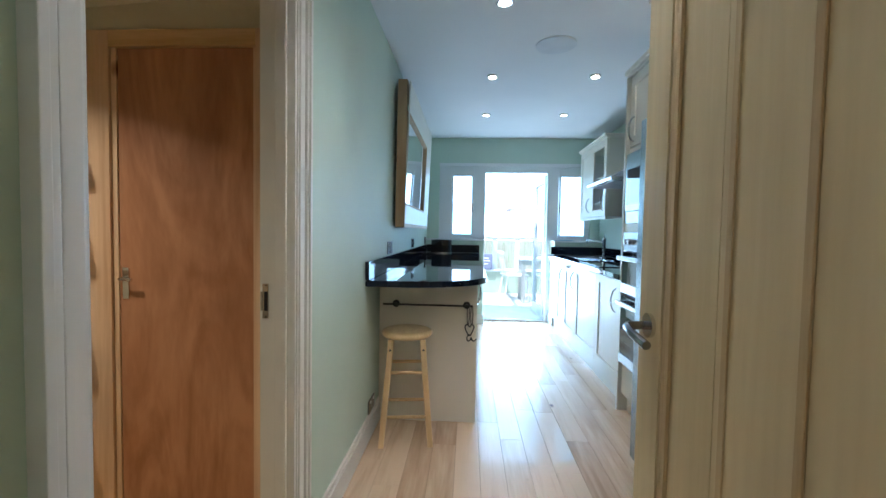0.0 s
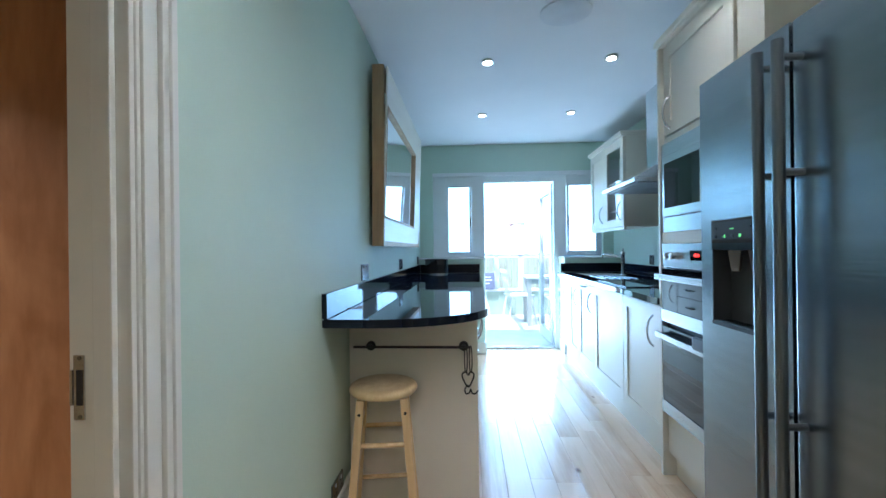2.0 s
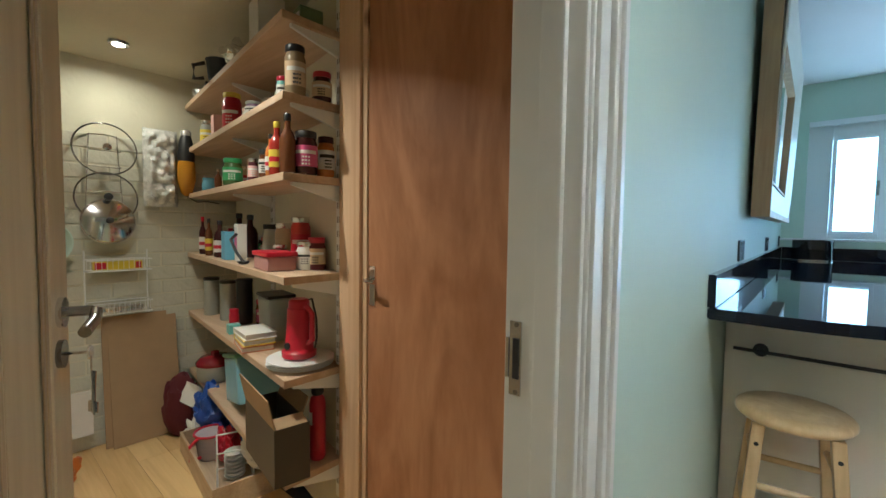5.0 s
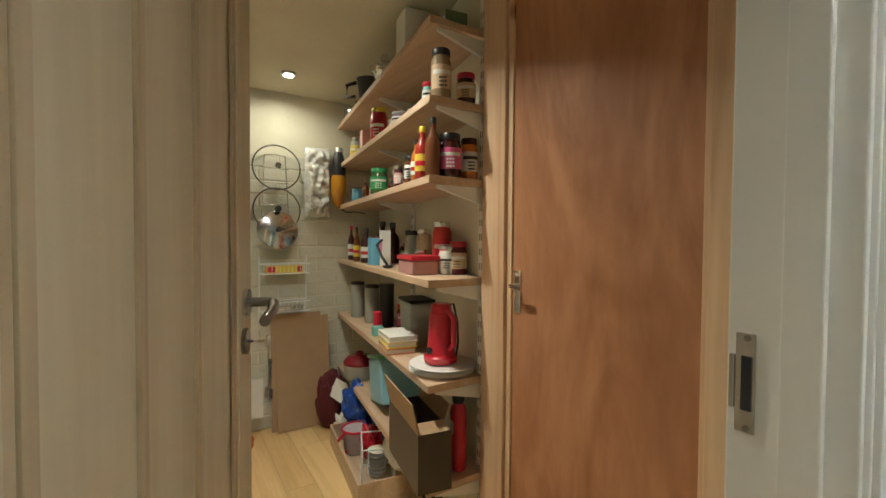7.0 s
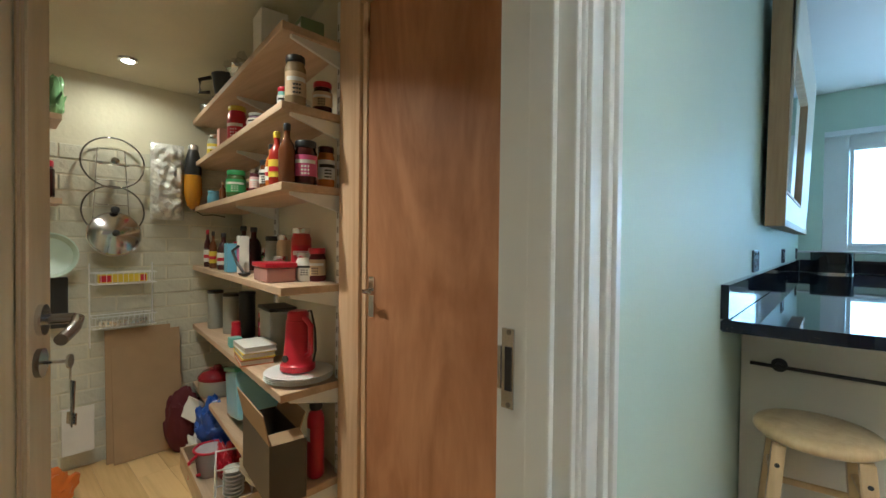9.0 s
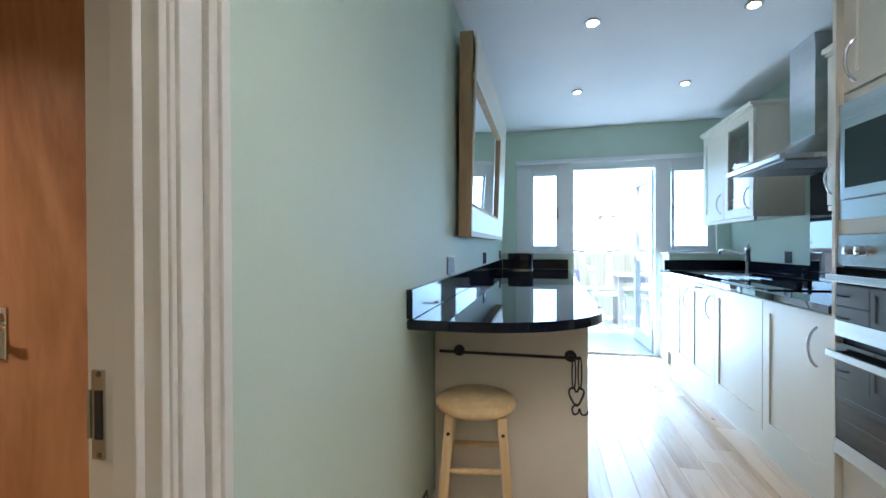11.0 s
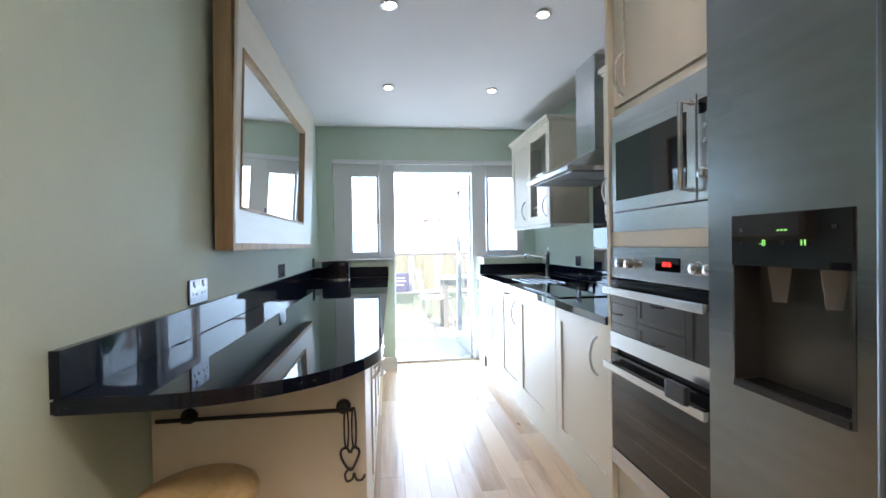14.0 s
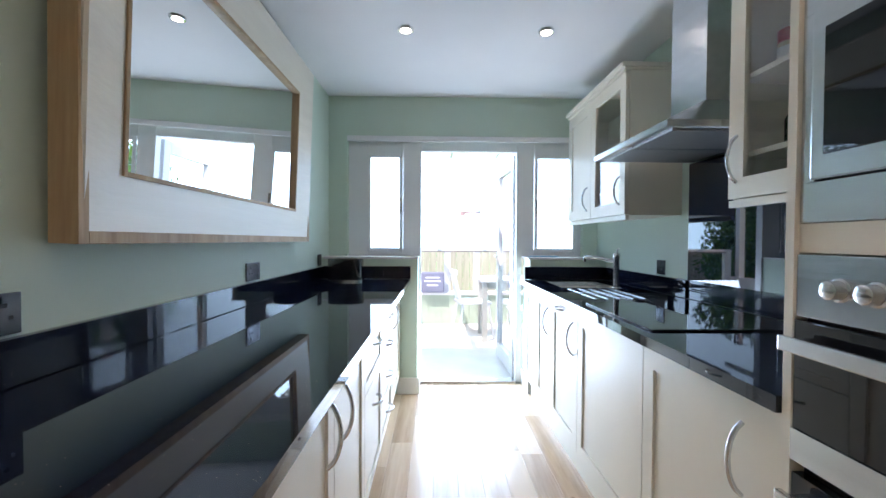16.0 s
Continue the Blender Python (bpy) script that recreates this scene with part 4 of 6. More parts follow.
# downlights and speaker
# the two fittings at y 1.95 are assumed, out of view
for lx, ly in DOWNLIGHTS + [(0.62, 1.95), (1.41, 1.95)]:
    t = thing("downlight", (lx, ly, 2.393), "small round recessed ceiling downlight, lit, chrome ring", "ceiling light", "kitchen downlights")
    bm = bmesh.new()
    add_lathe(bm, [(0.030, -0.001), (0.030, -0.006), (0.042, -0.005), (0.045, 0.006), (0.03, 0.0065)], 28)
    part("ring", bm, CHROME, t)
    lathe("bulb", t, LAMPGLOW, [(0.0, 0), (0.028, 0), (0.028, 0.002), (0.0, 0.002)], (0, 0, -0.009))
t = thing("ceiling_speaker", (1.0, 3.535, 2.394), "round white flush ceiling speaker grille", "speaker")
lathe("grille", t, mat("speaker_grille", (0.72, 0.73, 0.75), 0.6, bump=0.5, bump_scale=500), [(0.0, -0.004), (0.118, -0.004), (0.13, 0.0), (0.13, 0.006), (0.0, 0.006)], seg=48)

# window and door screen
t = thing("window_1", (1.04, 6.37, 0), "white upvc screen with two side windows and an open glazed door", "window", kind="structure")
FR = [(0.063, 0.19), (0.545, 0.672), (1.482, 1.60), (1.98, 2.03)]
boxes("frame", t, UPVC, [(0.063, 0.22, 6.36, 6.43, 1.07, 2.05), (0.52, 0.672, 6.36, 6.43, 1.07, 2.05), (1.482, 1.63, 6.36, 6.43, 1.07, 2.05), (1.99, 2.03, 6.36, 6.43, 1.07, 2.05),
    (0.22, 0.52, 6.36, 6.43, 1.92, 2.05), (0.672, 1.482, 6.36, 6.43, 1.965, 2.05), (1.63, 1.99, 6.36, 6.43, 1.92, 2.05), (0.22, 0.52, 6.36, 6.43, 1.07, 1.14), (1.63, 1.99, 6.36, 6.43, 1.07, 1.14),
    (0.655, 0.672, 6.365, 6.43, 0.0, 1.07), (1.482, 1.53, 6.365, 6.43, 0, 1.07)], 0.003)
for a, b in ((0.22, 0.52), (1.63, 1.99)):
    s = boxes("sash", t, UPVC, [(a + 0.001, a + 0.03, 6.345, 6.359, 1.12, 1.94), (b - 0.03, b - 0.001, 6.345, 6.359, 1.12, 1.94), (a + 0.03, b - 0.03, 6.345, 6.359, 1.12, 1.15), (a + 0.03, b - 0.03, 6.345, 6.359, 1.91, 1.94)], 0.004)
    box("pane", s, PANE, a + 0.002, b - 0.002, 6.39, 6.396, 1.141, 1.919)
    for c in s.children:
        c.visible_shadow = False
boxes("head_trim", t, UPVC, [(0.063, 2.03, 6.285, 6.299, 2.03, 2.075)], 0.003)
for x_, y_ in ((0.505, 6.335), (1.645, 6.335)):
    box("handle", t, STEEL_H, x_ - 0.008, x_ + 0.008, y_ - 0.006, y_ + 0.008, 1.44, 1.56, 0.003)
boxes("sill", t, UPVC, [(1.53, 2.148, 6.09, 6.36, 1.067, 1.083), (WX + 0.002, 0.66, 6.09, 6.36, 1.067, 1.083)], 0.004)
box("threshold", t, STEEL_H, 0.672, 1.482, 6.34, 6.44, 0.0, 0.018, 0.003)

# ---- conservatory ----
CY = 8.95
t = thing("conservatory", (1.04, 7.7, 0), "white framed conservatory with a glazed roof and pale green boarded low wall", "conservatory", kind="structure")
TILE = mat("pale_floor_covering", (0.72, 0.70, 0.64), 0.4, grain=0.08, scale=3)
GREENP = mat("sage_green_boarding", (0.42, 0.52, 0.42), 0.6, grain=0.08, scale=5)
box("conservatory_floor", t, TILE, -0.9, 3.0, 6.44, CY, -0.05, 0.0)
boxes("low_wall", t, GREENP, [(-0.9 + i * 0.1, -0.803 + i * 0.1, CY - 0.02, CY, 0.0, 0.42) for i in range(39)], 0.002)
box("wall_core", t, GREENP, -0.9, 3.0, CY + 0.001, CY + 0.12, 0, 0.42)
box("window_sill", t, UPVC, -0.9, 3.0, CY - 0.06, CY + 0.12, 0.421, 0.46, 0.004)
mull = [-0.9, -0.2, 0.42, 0.93, 1.36, 1.9, 2.45, 2.95]
for x in mull:
    box("window_post", t, UPVC, x, x + 0.09, CY, CY + 0.07, 0.461, 1.06, 0.003)
box("top_rail", t, UPVC, -0.9, 3.04, CY - 0.005, CY + 0.075, 1.061, 1.10, 0.003)
box("blind_rail", t, mat("grey_blind_rail", (0.25, 0.24, 0.24), 0.6), -0.81, 2.95, CY - 0.015, CY - 0.006, 1.045, 1.062)
boxes("side_wall", t, UPVC, [(-1.0, -0.9, 6.44, CY + 0.12, 0, 0.7), (3.04, 3.14, 6.44, CY + 0.12, 0, 0.7)])
boxes("side_window_frame", t, UPVC, [(x, x + 0.08, y, y + 0.08, 0.7, 2.1) for x in (-0.99, 3.05) for y in (6.44, 7.2, 8.0, 8.8)], 0.003)
boxes("roof_bar", t, UPVC, [(x, x + 0.05, 6.44, CY + 0.1, 2.42, 2.48) for x in (-0.95, -0.3, 0.35, 1.0, 1.65, 2.3, 3.05)], 0.003)
t = thing("door_4", (1.50, 6.46, 0), "open white upvc glazed door folded back into the conservatory", "door", rz=92.5, kind="structure")
bm = bmesh.new()
for r in ((0, 0.09, 0.02, 1.96), (0.66, 0.75, 0.02, 1.96), (0.09, 0.66, 0.02, 0.16), (0.09, 0.66, 1.85, 1.96)):
    add_box(bm, r[0], r[1], -0.03, 0.03, r[2], r[3], 0.004)
part("frame", bm, UPVC, t)
bm = bmesh.new()
add_box(bm, 0.085, 0.665, -0.004, 0.004, 0.155, 1.855)
part("pane", bm, PANE, t).visible_shadow = False
bm = bmesh.new()
add_box(bm, 0.69, 0.72, 0.03, 0.038, 0.93, 1.13, 0.002)
add_box(bm, 0.60, 0.715, 0.05, 0.065, 1.04, 1.06, 0.004)
part("handle", bm, CHROME, t)
GREYW = mat("grey_painted_wood", (0.42, 0.43, 0.40), 0.5)
t = thing("dining_table", (1.85, 7.95, 0), "grey painted dining table in the conservatory", "table")
box("tabletop", t, UPVC, 1.34, 2.4, 7.75, 8.35, 0.72, 0.75, 0.004)
for lx in (1.36, 2.32):
    for ly in (7.78, 8.26):
        box("leg", t, GREYW, lx, lx + 0.06, ly, ly + 0.06, 0, 0.719, 0.003)
box("apron", t, GREYW, 1.425, 2.315, 7.80, 7.82, 0.64, 0.719)


def chair(x, y, rz, label):
    t = thing("dining_chair", (x, y, 0), label, "chair", "chairs round the table", rz)
    bm = bmesh.new()
    add_box(bm, -0.2, 0.2, -0.2, 0.2, 0.43, 0.46, 0.012)
    part("seat", bm, UPVC, t)
    for sx in (-1, 1):
        for sy in (-1, 1):
            bm = bmesh.new()
            add_cyl(bm, (sx * 0.22, sy * 0.21, 0), (sx * 0.16, sy * 0.16, 0.43), 0.012, 0.017, 12)
            part("leg", bm, UPVC, t)
    bm = bmesh.new()
    for i in range(5):
        add_cyl(bm, (-0.18, -0.14 + 0.07 * i, 0.46), (-0.25, -0.14 + 0.07 * i, 0.80), 0.008, seg=8)
    part("spindles", bm, UPVC, t)
    bm = bmesh.new()
    add_box(bm, -0.265, -0.235, -0.19, 0.19, 0.79, 0.85, 0.008)
    part("top_rail", bm, UPVC, t)
    return t


chair(1.27, 8.12, 10, "white spindle-backed wooden chair at the end of the grey table")
chair(1.85, 7.5, 100, "white spindle-backed wooden chair at the side of the grey table")

t = thing("cushion", (0.76, 8.86, 0.46), "blue-grey printed cushion leaning on the conservatory sill", "cushion", rz=0)
bm = bmesh.new()
add_box(bm, -0.17, 0.17, -0.035, 0.035, 0.0, 0.30, 0.03)
part("cover", bm, mat("blue_grey_fabric", (0.22, 0.24, 0.34), 0.9, bump=0.3, bump_scale=200), t)
bm = bmesh.new()
for i, (w_, z_) in enumerate(((0.10, 0.21), (0.12, 0.16), (0.08, 0.10))):
    add_box(bm, -w_, w_, -0.0365, -0.0352, z_, z_ + 0.022)
part("print", bm, UPVC, t, kind="stuff")
t = thing("hanging_ornament", (1.23, 8.0, 1.55), "small pinkish wooden ornament hung from the conservatory roof", "ornament")
bm = bmesh.new()
add_box(bm, -0.13, 0.13, -0.008, 0.008, 0.0, 0.03, 0.003)
add_box(bm, -0.13, -0.06, -0.008, 0.008, -0.03, -0.001, 0.003)
part("board", bm, mat("pink_wood", (0.5, 0.36, 0.34), 0.7), t)
tube("string", t, WHITE, [(-0.11, 0, 0.028), (0, 0, 0.4), (0, 0, 0.87)], 0.0015, 5)
tube("string", t, WHITE, [(0.11, 0, 0.028), (0, 0, 0.4)], 0.0015, 5)

# outside
GRASS = mat("garden_lawn", (0.12, 0.26, 0.05), 0.9, grain=0.3, scale=8, bump=0.5, bump_scale=40)
boxes("ground", None, GRASS, [(-60, 60, 9.1, 80, -0.2, -0.08), (-60, -1.05, 6.5, 9.1, -0.2, -0.08), (3.2, 60, 6.5, 9.1, -0.2, -0.08)], **S)
# added glowing sheet 60 m off, lights the view and kitchen like sky
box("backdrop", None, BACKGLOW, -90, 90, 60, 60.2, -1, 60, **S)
t = thing("garden_fence", (1, 13, -0.08), "weathered garden fence of upright boards beyond the lawn", "fence")
FENCE = wood("fence_wood", (0.50, 0.46, 0.40), (0.68, 0.64, 0.58), "z", 0.8, 10)
boxes("board", t, FENCE, [(-7 + i * 0.16, -6.85 + i * 0.16, 13.0, 13.02, -0.08, 0.95) for i in range(100)], kind="stuff")
boxes("rail", t, FENCE, [(-7, 9, 13.03, 13.07, 0.2, 0.3), (-7, 9, 13.03, 13.07, 0.7, 0.8)])

def hedge(name, x0, x1, y0, y1, z1, seed, count):
    """An uneven hedge of many small leaves on woody stems."""
    rnd = random.Random(seed)
    t = thing(name, ((x0 + x1) / 2, (y0 + y1) / 2, -0.08), "loose green garden shrubs seen beyond the side glazing", "shrub")
    o = parent_origin(t)
    blobs = [(rnd.uniform(x0, x1), rnd.uniform(y0, y1), rnd.uniform(0.3, z1), rnd.uniform(0.4, 0.75)) for _ in range(150)]
    vs, fs = [], []
    for _ in range(count):
        bx, by, bz, br = rnd.choice(blobs)
        v = Vector((rnd.gauss(0, 1), rnd.gauss(0, 1), rnd.gauss(0, 1))).normalized() * br * rnd.uniform(0.6, 1.05)
        c = Vector((bx, by, bz)) + v - o
        q = Euler((rnd.uniform(0, 6.3), rnd.uniform(0, 6.3), rnd.uniform(0, 6.3))).to_matrix()
        n0 = len(vs)
        l_ = rnd.uniform(0.04, 0.085)
        for p in ((-l_, 0, 0), (0, -l_ * 0.45, 0.004), (l_, 0, 0), (0, l_ * 0.45, 0.004)):
            vs.append(tuple(c + q @ Vector(p)))
        fs.append((n0, n0 + 1, n0 + 2, n0 + 3))
    me = bpy.data.meshes.new("leaves")
    me.from_pydata(vs, [], fs)
    me.materials.append(mat("leaf_green", (0.07, 0.20, 0.03), 0.6, grain=0.5, scale=9, bump=0))
    ob = new("leaves", me)
    ob.parent = t
    tagged(ob, kind="stuff")
    bm = bmesh.new()
    for i in range(9):
        px, py = x0 + (x1 - x0) * rnd.random(), y0 + (y1 - y0) * i / 8
        add_tube(bm, [(px - o[0], py - o[1], 0), (px - o[0] + rnd.uniform(-0.1, 0.1), py - o[1], z1 * 0.5), (px - o[0] + rnd.uniform(-0.2, 0.2), py - o[1], z1)], 0.02, 6)
    part("stems", bm, FENCE, t, kind="stuff")


hedge("garden_shrubs", -4.2, -2.7, 7.0, 12.3, 2.3, 1, 45000)
hedge("garden_shrubs", 4.7, 6.2, 7.0, 11.5, 2.3, 2, 45000)

# ---- pantry ----
SB = [1.80, 1.555, 1.305, 0.975, 0.64, 0.305]
X0, X1 = -2.55, -1.108


def back(x):
    return 2.348 + (-1.10 - x) * 0.166


def front(x):
    return 2.122 + (-1.10 - x) * 0.13


for i, z in enumerate(SB):
    t = thing("pantry_shelf", (-1.83, 2.3, z), "pale wooden pantry shelf on white brackets, crowded", "shelf", "pantry shelves")
    o = parent_origin(t)
    bm = bmesh.new()
    ol = [(X1, back(X1)), (X0, back(X0)), (X0, front(X0)), (X1, front(X1))]
    add_prism(bm, [(x - o[0], y - o[1]) for x, y in ol], -0.026, 0.0)
    bmesh.ops.bevel(bm, geom=bm.edges[:], offset=0.002, segments=1, affect="EDGES")
    part("board", bm, SHELFW, t)
    for bx in (-1.125, -1.85):
        yb, d = back(bx) - 0.002, 0.19
        bm = bmesh.new()
        w = 0.006
        tri = [(yb, z - 0.027), (yb - d, z - 0.027), (yb - d, z - 0.037), (yb, z - 0.085)]
        a = [bm.verts.new(Vector((bx - w, y, zz)) - o) for y, zz in tri]
        b = [bm.verts.new(Vector((bx + w, y, zz)) - o) for y, zz in tri]
        bm.faces.new(a)
        bm.faces.new(b[::-1])
        for k in range(4):
            bm.faces.new((a[k], a[(k + 1) % 4], b[(k + 1) % 4], b[k]))
        part("bracket", bm, WHITE, t, "white metal bracket")
SLOT = mat("grey_slot_shade", (0.30, 0.29, 0.26), 0.7)
for bx in (-1.125, -1.85):
    yb = back(bx)
    t = thing("shelf_upright", (bx, yb, 0.2), "white slotted metal shelf upright on the pantry wall", "shelf upright", "shelf uprights")
    box("channel", t, WHITE, bx - 0.014, bx + 0.014, yb - 0.012, yb - 0.002, 0.15, 1.95)
    boxes("slot_row", t, SLOT, [(bx + e, bx + e + 0.005, yb - 0.0135, yb - 0.0122, 0.2 + 0.05 * k, 0.222 + 0.05 * k) for k in range(34) for e in (-0.008, 0.003)], kind="stuff")

# ---- things on the pantry shelves ----
def plain(name, c, rough=0.4, **kw):
    return mat(name, c, rough, grain=0.05, scale=12, bump=0.02, **kw)


RED, DRED = plain("red_plastic", (0.50, 0.014, 0.035), 0.28), plain("dark_red_cloth", (0.09, 0.008, 0.014), 0.8)
PINK, PALEPINK = plain("pink_label", (0.62, 0.10, 0.26)), plain("pale_pink_card", (0.72, 0.45, 0.42))
YEL, ORG, GRN = plain("yellow_label", (0.72, 0.55, 0.05)), plain("orange_sauce", (0.50, 0.16, 0.03), 0.2), plain("green_label", (0.05, 0.30, 0.10))
BLU, LBL, TEAL = plain("blue_bag", (0.02, 0.08, 0.38), 0.35), plain("light_blue_plastic", (0.16, 0.42, 0.60)), plain("teal_card", (0.20, 0.50, 0.46))
BEIGE, DJAM, BRN = plain("kraft_label", (0.58, 0.42, 0.26), 0.7), plain("dark_preserve", (0.05, 0.012, 0.012), 0.12), plain("brown_sauce", (0.14, 0.05, 0.02), 0.15)
CARD = plain("brown_cardboard", (0.37, 0.25, 0.14), 0.85)
DCARD = plain("dark_printed_card", (0.07, 0.055, 0.04), 0.5)
GREYP, ALU = plain("grey_plastic_tub", (0.36, 0.37, 0.33), 0.45), mat("foil", (0.8, 0.8, 0.8), 0.22, 1.0, bump=0.9, bump_scale=28)
WHT, CHROMEW = plain("white_paper", (0.72, 0.70, 0.66), 0.6), mat("steel_wire", (0.75, 0.75, 0.75), 0.25, 0.9, bump=0)


def on_shelf(name, i, x, y, label, cat, rz=0.0, group=""):
    x = min(x, X1 - 0.035)
    return thing(name, (x, y, SB[i] + 0.001), label, cat, group, rz)


def label_band(t, m, r, z0, z1, a0=0, a1=360, label=""):
    """A wrapped paper label: a thin open band outside the glass."""
    bm = bmesh.new()
    n = 20
    cols = []
    for k in range(n + 1):
        a = radians(a0 + (a1 - a0) * k / n)
        cols.append([bm.verts.new((q * math.cos(a), q * math.sin(a), z)) for q, z in ((r + 0.0004, z0), (r + 0.0012, z0), (r + 0.0012, z1), (r + 0.0004, z1))])
    for c0, c1 in zip(cols, cols[1:]):
        for k in range(4):
            bm.faces.new((c0[k], c1[k], c1[(k + 1) % 4], c0[(k + 1) % 4]))
    return part("paper_label", bm, m, t, label)


def jar(i, x, y, r, h, body, lid, lab, text_, bars=True):
    t = on_shelf("jar", i, x, y, text_, "jar", group="jars and bottles on the shelves", rz=random.uniform(0, 40))
    hl = min(0.022, h * 0.18)
    lathe("glass_body", t, body, [(r * 0.85, 0), (r, 0.006), (r, h - hl - 0.018), (r * 0.86, h - hl - 0.006), (r * 0.84, h - hl)])
    lathe("lid", t, lid, [(r * 0.9, h - hl + 0.0005), (r * 0.93, h - hl + 0.003), (r * 0.93, h - 0.003), (r * 0.88, h)])
    if lab:
        label_band(t, lab, r, h * 0.18, h * 0.66, -125, 25)
        label_band(t, DARK if lab is WHT else WHT, r + 0.0009, h * 0.47, h * 0.55, -110, 0)
        if bars:
            bm = bmesh.new()
            for k in range(3):
                a = radians(-40 - 14 * k)
                for j in range(3):
                    z = h * (0.22 + 0.08 * j)
                    add_box(bm, (r + 0.0012) * math.cos(a) - 0.004, (r + 0.0012) * math.cos(a) + 0.004, (r + 0.0016) * math.sin(a) - 0.0012, (r + 0.0016) * math.sin(a) + 0.0012, z, z + h * 0.035)
            part("print", bm, DARK if lab in (YEL, WHT, BEIGE) else WHT, t, kind="stuff")
    return t


def bottle(i, x, y, r, h, body, cap, lab, text_):
    t = on_shelf("bottle", i, x, y, text_, "bottle", group="jars and bottles on the shelves", rz=random.uniform(0, 40))
    lathe("glass_body", t, body, [(r * 0.85, 0), (r, 0.006), (r, h * 0.55), (r * 0.8, h * 0.66), (r * 0.38, h * 0.76), (r * 0.36, h * 0.90)])
    lathe("cap", t, cap, [(r * 0.42, h * 0.88), (r * 0.44, h * 0.885), (r * 0.44, h - 0.003), (r * 0.38, h)])
    if lab:
        label_band(t, lab, r, h * 0.14, h * 0.46, -130, 30)
        label_band(t, RED if lab in (WHT, YEL) else WHT, r + 0.0009, h * 0.24, h * 0.33, -110, 5)
    return t


def carton(i, x, y, w, d, h, m, text_, rz=-9, name="carton", band=None, z=None):
    t = on_shelf(name, i, x, y, text_, name.replace("_", " "), rz=rz)
    bm = bmesh.new()
    add_box(bm, -w / 2, w / 2, -d / 2, d / 2, 0, h, 0.002)
    part("box", bm, m, t)
    if band:
        bm = bmesh.new()
        add_box(bm, -w / 2 + 0.006, w / 2 - 0.006, -d / 2 - 0.001, -d / 2 - 0.0002, h * 0.3, h * 0.75)
        part("print", bm, band, t)
    return t


jar(1, -1.15, 2.19, 0.033, 0.16, plain("spice_glass", (0.30, 0.22, 0.13), 0.08), BLACK, BEIGE, "tall glass spice jar, black lid, kraft label, on the shelf")
jar(1, -1.25, 2.20, 0.021, 0.088, TEAL, RED, WHT, "small spice jar with red lid and pale label")
jar(1, -1.15, 2.29, 0.033, 0.103, DJAM, RED, BEIGE, "dark preserve jar with red lid and cream label")
jar(1, -1.90, 2.30, 0.041, 0.18, RED, YEL, RED, "red drinking-powder tin with yellow lid")
carton(1, -2.16, 2.34, 0.06, 0.06, 0.13, PALEPINK, "pale pink card box on the shelf")
jar(1, -2.42, 2.38, 0.036, 0.15, GREYP, ALU, YEL, "clip-top jar with yellow and red label")
jar(1, -1.55, 2.24, 0.034, 0.066, plain("purple_pot", (0.25, 0.15, 0.25)), GREYP, WHT, "squat purple plastic pot with pale label")
jar(1, -1.68, 2.28, 0.03, 0.07, WHT, PALEPINK, None, "small white plastic pot with pink lid")
bottle(2, -1.155, 2.165, 0.026, 0.192, BRN, BLACK, None, "glass bottle of brown sauce with black cap")
bottle(2, -1.225, 2.165, 0.025, 0.178, plain("red_sauce", (0.35, 0.03, 0.02), 0.2), YEL, YEL, "red sauce bottle with yellow neck wrapper and label")
jar(2, -1.145, 2.225, 0.037, 0.143, DJAM, BLACK, PINK, "dark jar with black lid and bright pink label")
jar(2, -1.143, 2.30, 0.029, 0.137, ORG, DJAM, WHT, "orange sauce jar with dark lid and white label")
bottle(2, -1.28, 2.17, 0.017, 0.145, ORG, BLACK, WHT, "slim orange sauce bottle with black cap")
jar(2, -1.36, 2.19, 0.021, 0.102, BRN, BLACK, WHT, "small jar with black lid and white label")
jar(2, -1.50, 2.21, 0.019, 0.088, DRED, ALU, PALEPINK, "small jar with pink label and metal lid")
jar(2, -1.78, 2.25, 0.040, 0.118, plain("pickle_green", (0.07, 0.12, 0.04), 0.15), GRN, GRN, "green-lidded jar of pickles with green label")
jar(2, -1.96, 2.30, 0.022, 0.08, BRN, ALU, BEIGE, "small brown jar with metal lid")
bottle(2, -2.07, 2.30, 0.017, 0.10, BRN, BEIGE, None, "little brown bottle with pale cap")
jar(2, -2.22, 2.31, 0.030, 0.068, LBL, LBL, None, "light blue plastic cup", False)
jar(2, -1.60, 2.33, 0.028, 0.12, BRN, BLACK, WHT, "brown jar with black lid at the back")
jar(2, -1.30, 2.32, 0.030, 0.13, DJAM, BLACK, WHT, "dark jar with black lid at the back")
jar(3, -1.27, 2.30, 0.036, 0.104, WHT, ALU, WHT, "white labelled tin on the shelf")
jar(3, -1.36, 2.33, 0.037, 0.195, plain("tomato_red", (0.5, 0.04, 0.03)), ALU, RED, "stacked tomato tins with red and white labels")
jar(3, -1.45, 2.29, 0.030, 0.085, plain("green_tin", (0.12, 0.25, 0.08)), ALU, GRN, "small green and orange labelled tin")
jar(3, -1.55, 2.36, 0.034, 0.17, BEIGE, ALU, None, "glass storage jar of pale grains", False)
jar(3, -1.70, 2.38, 0.035, 0.165, GREYP, BLACK, None, "grey canister with dark lid", False)
carton(3, -1.78, 2.28, 0.05, 0.04, 0.165, WHT, "white and purple food carton", band=PINK)
carton(3, -1.88, 2.27, 0.07, 0.05, 0.13, LBL, "light blue crumpled packet", name="packet")
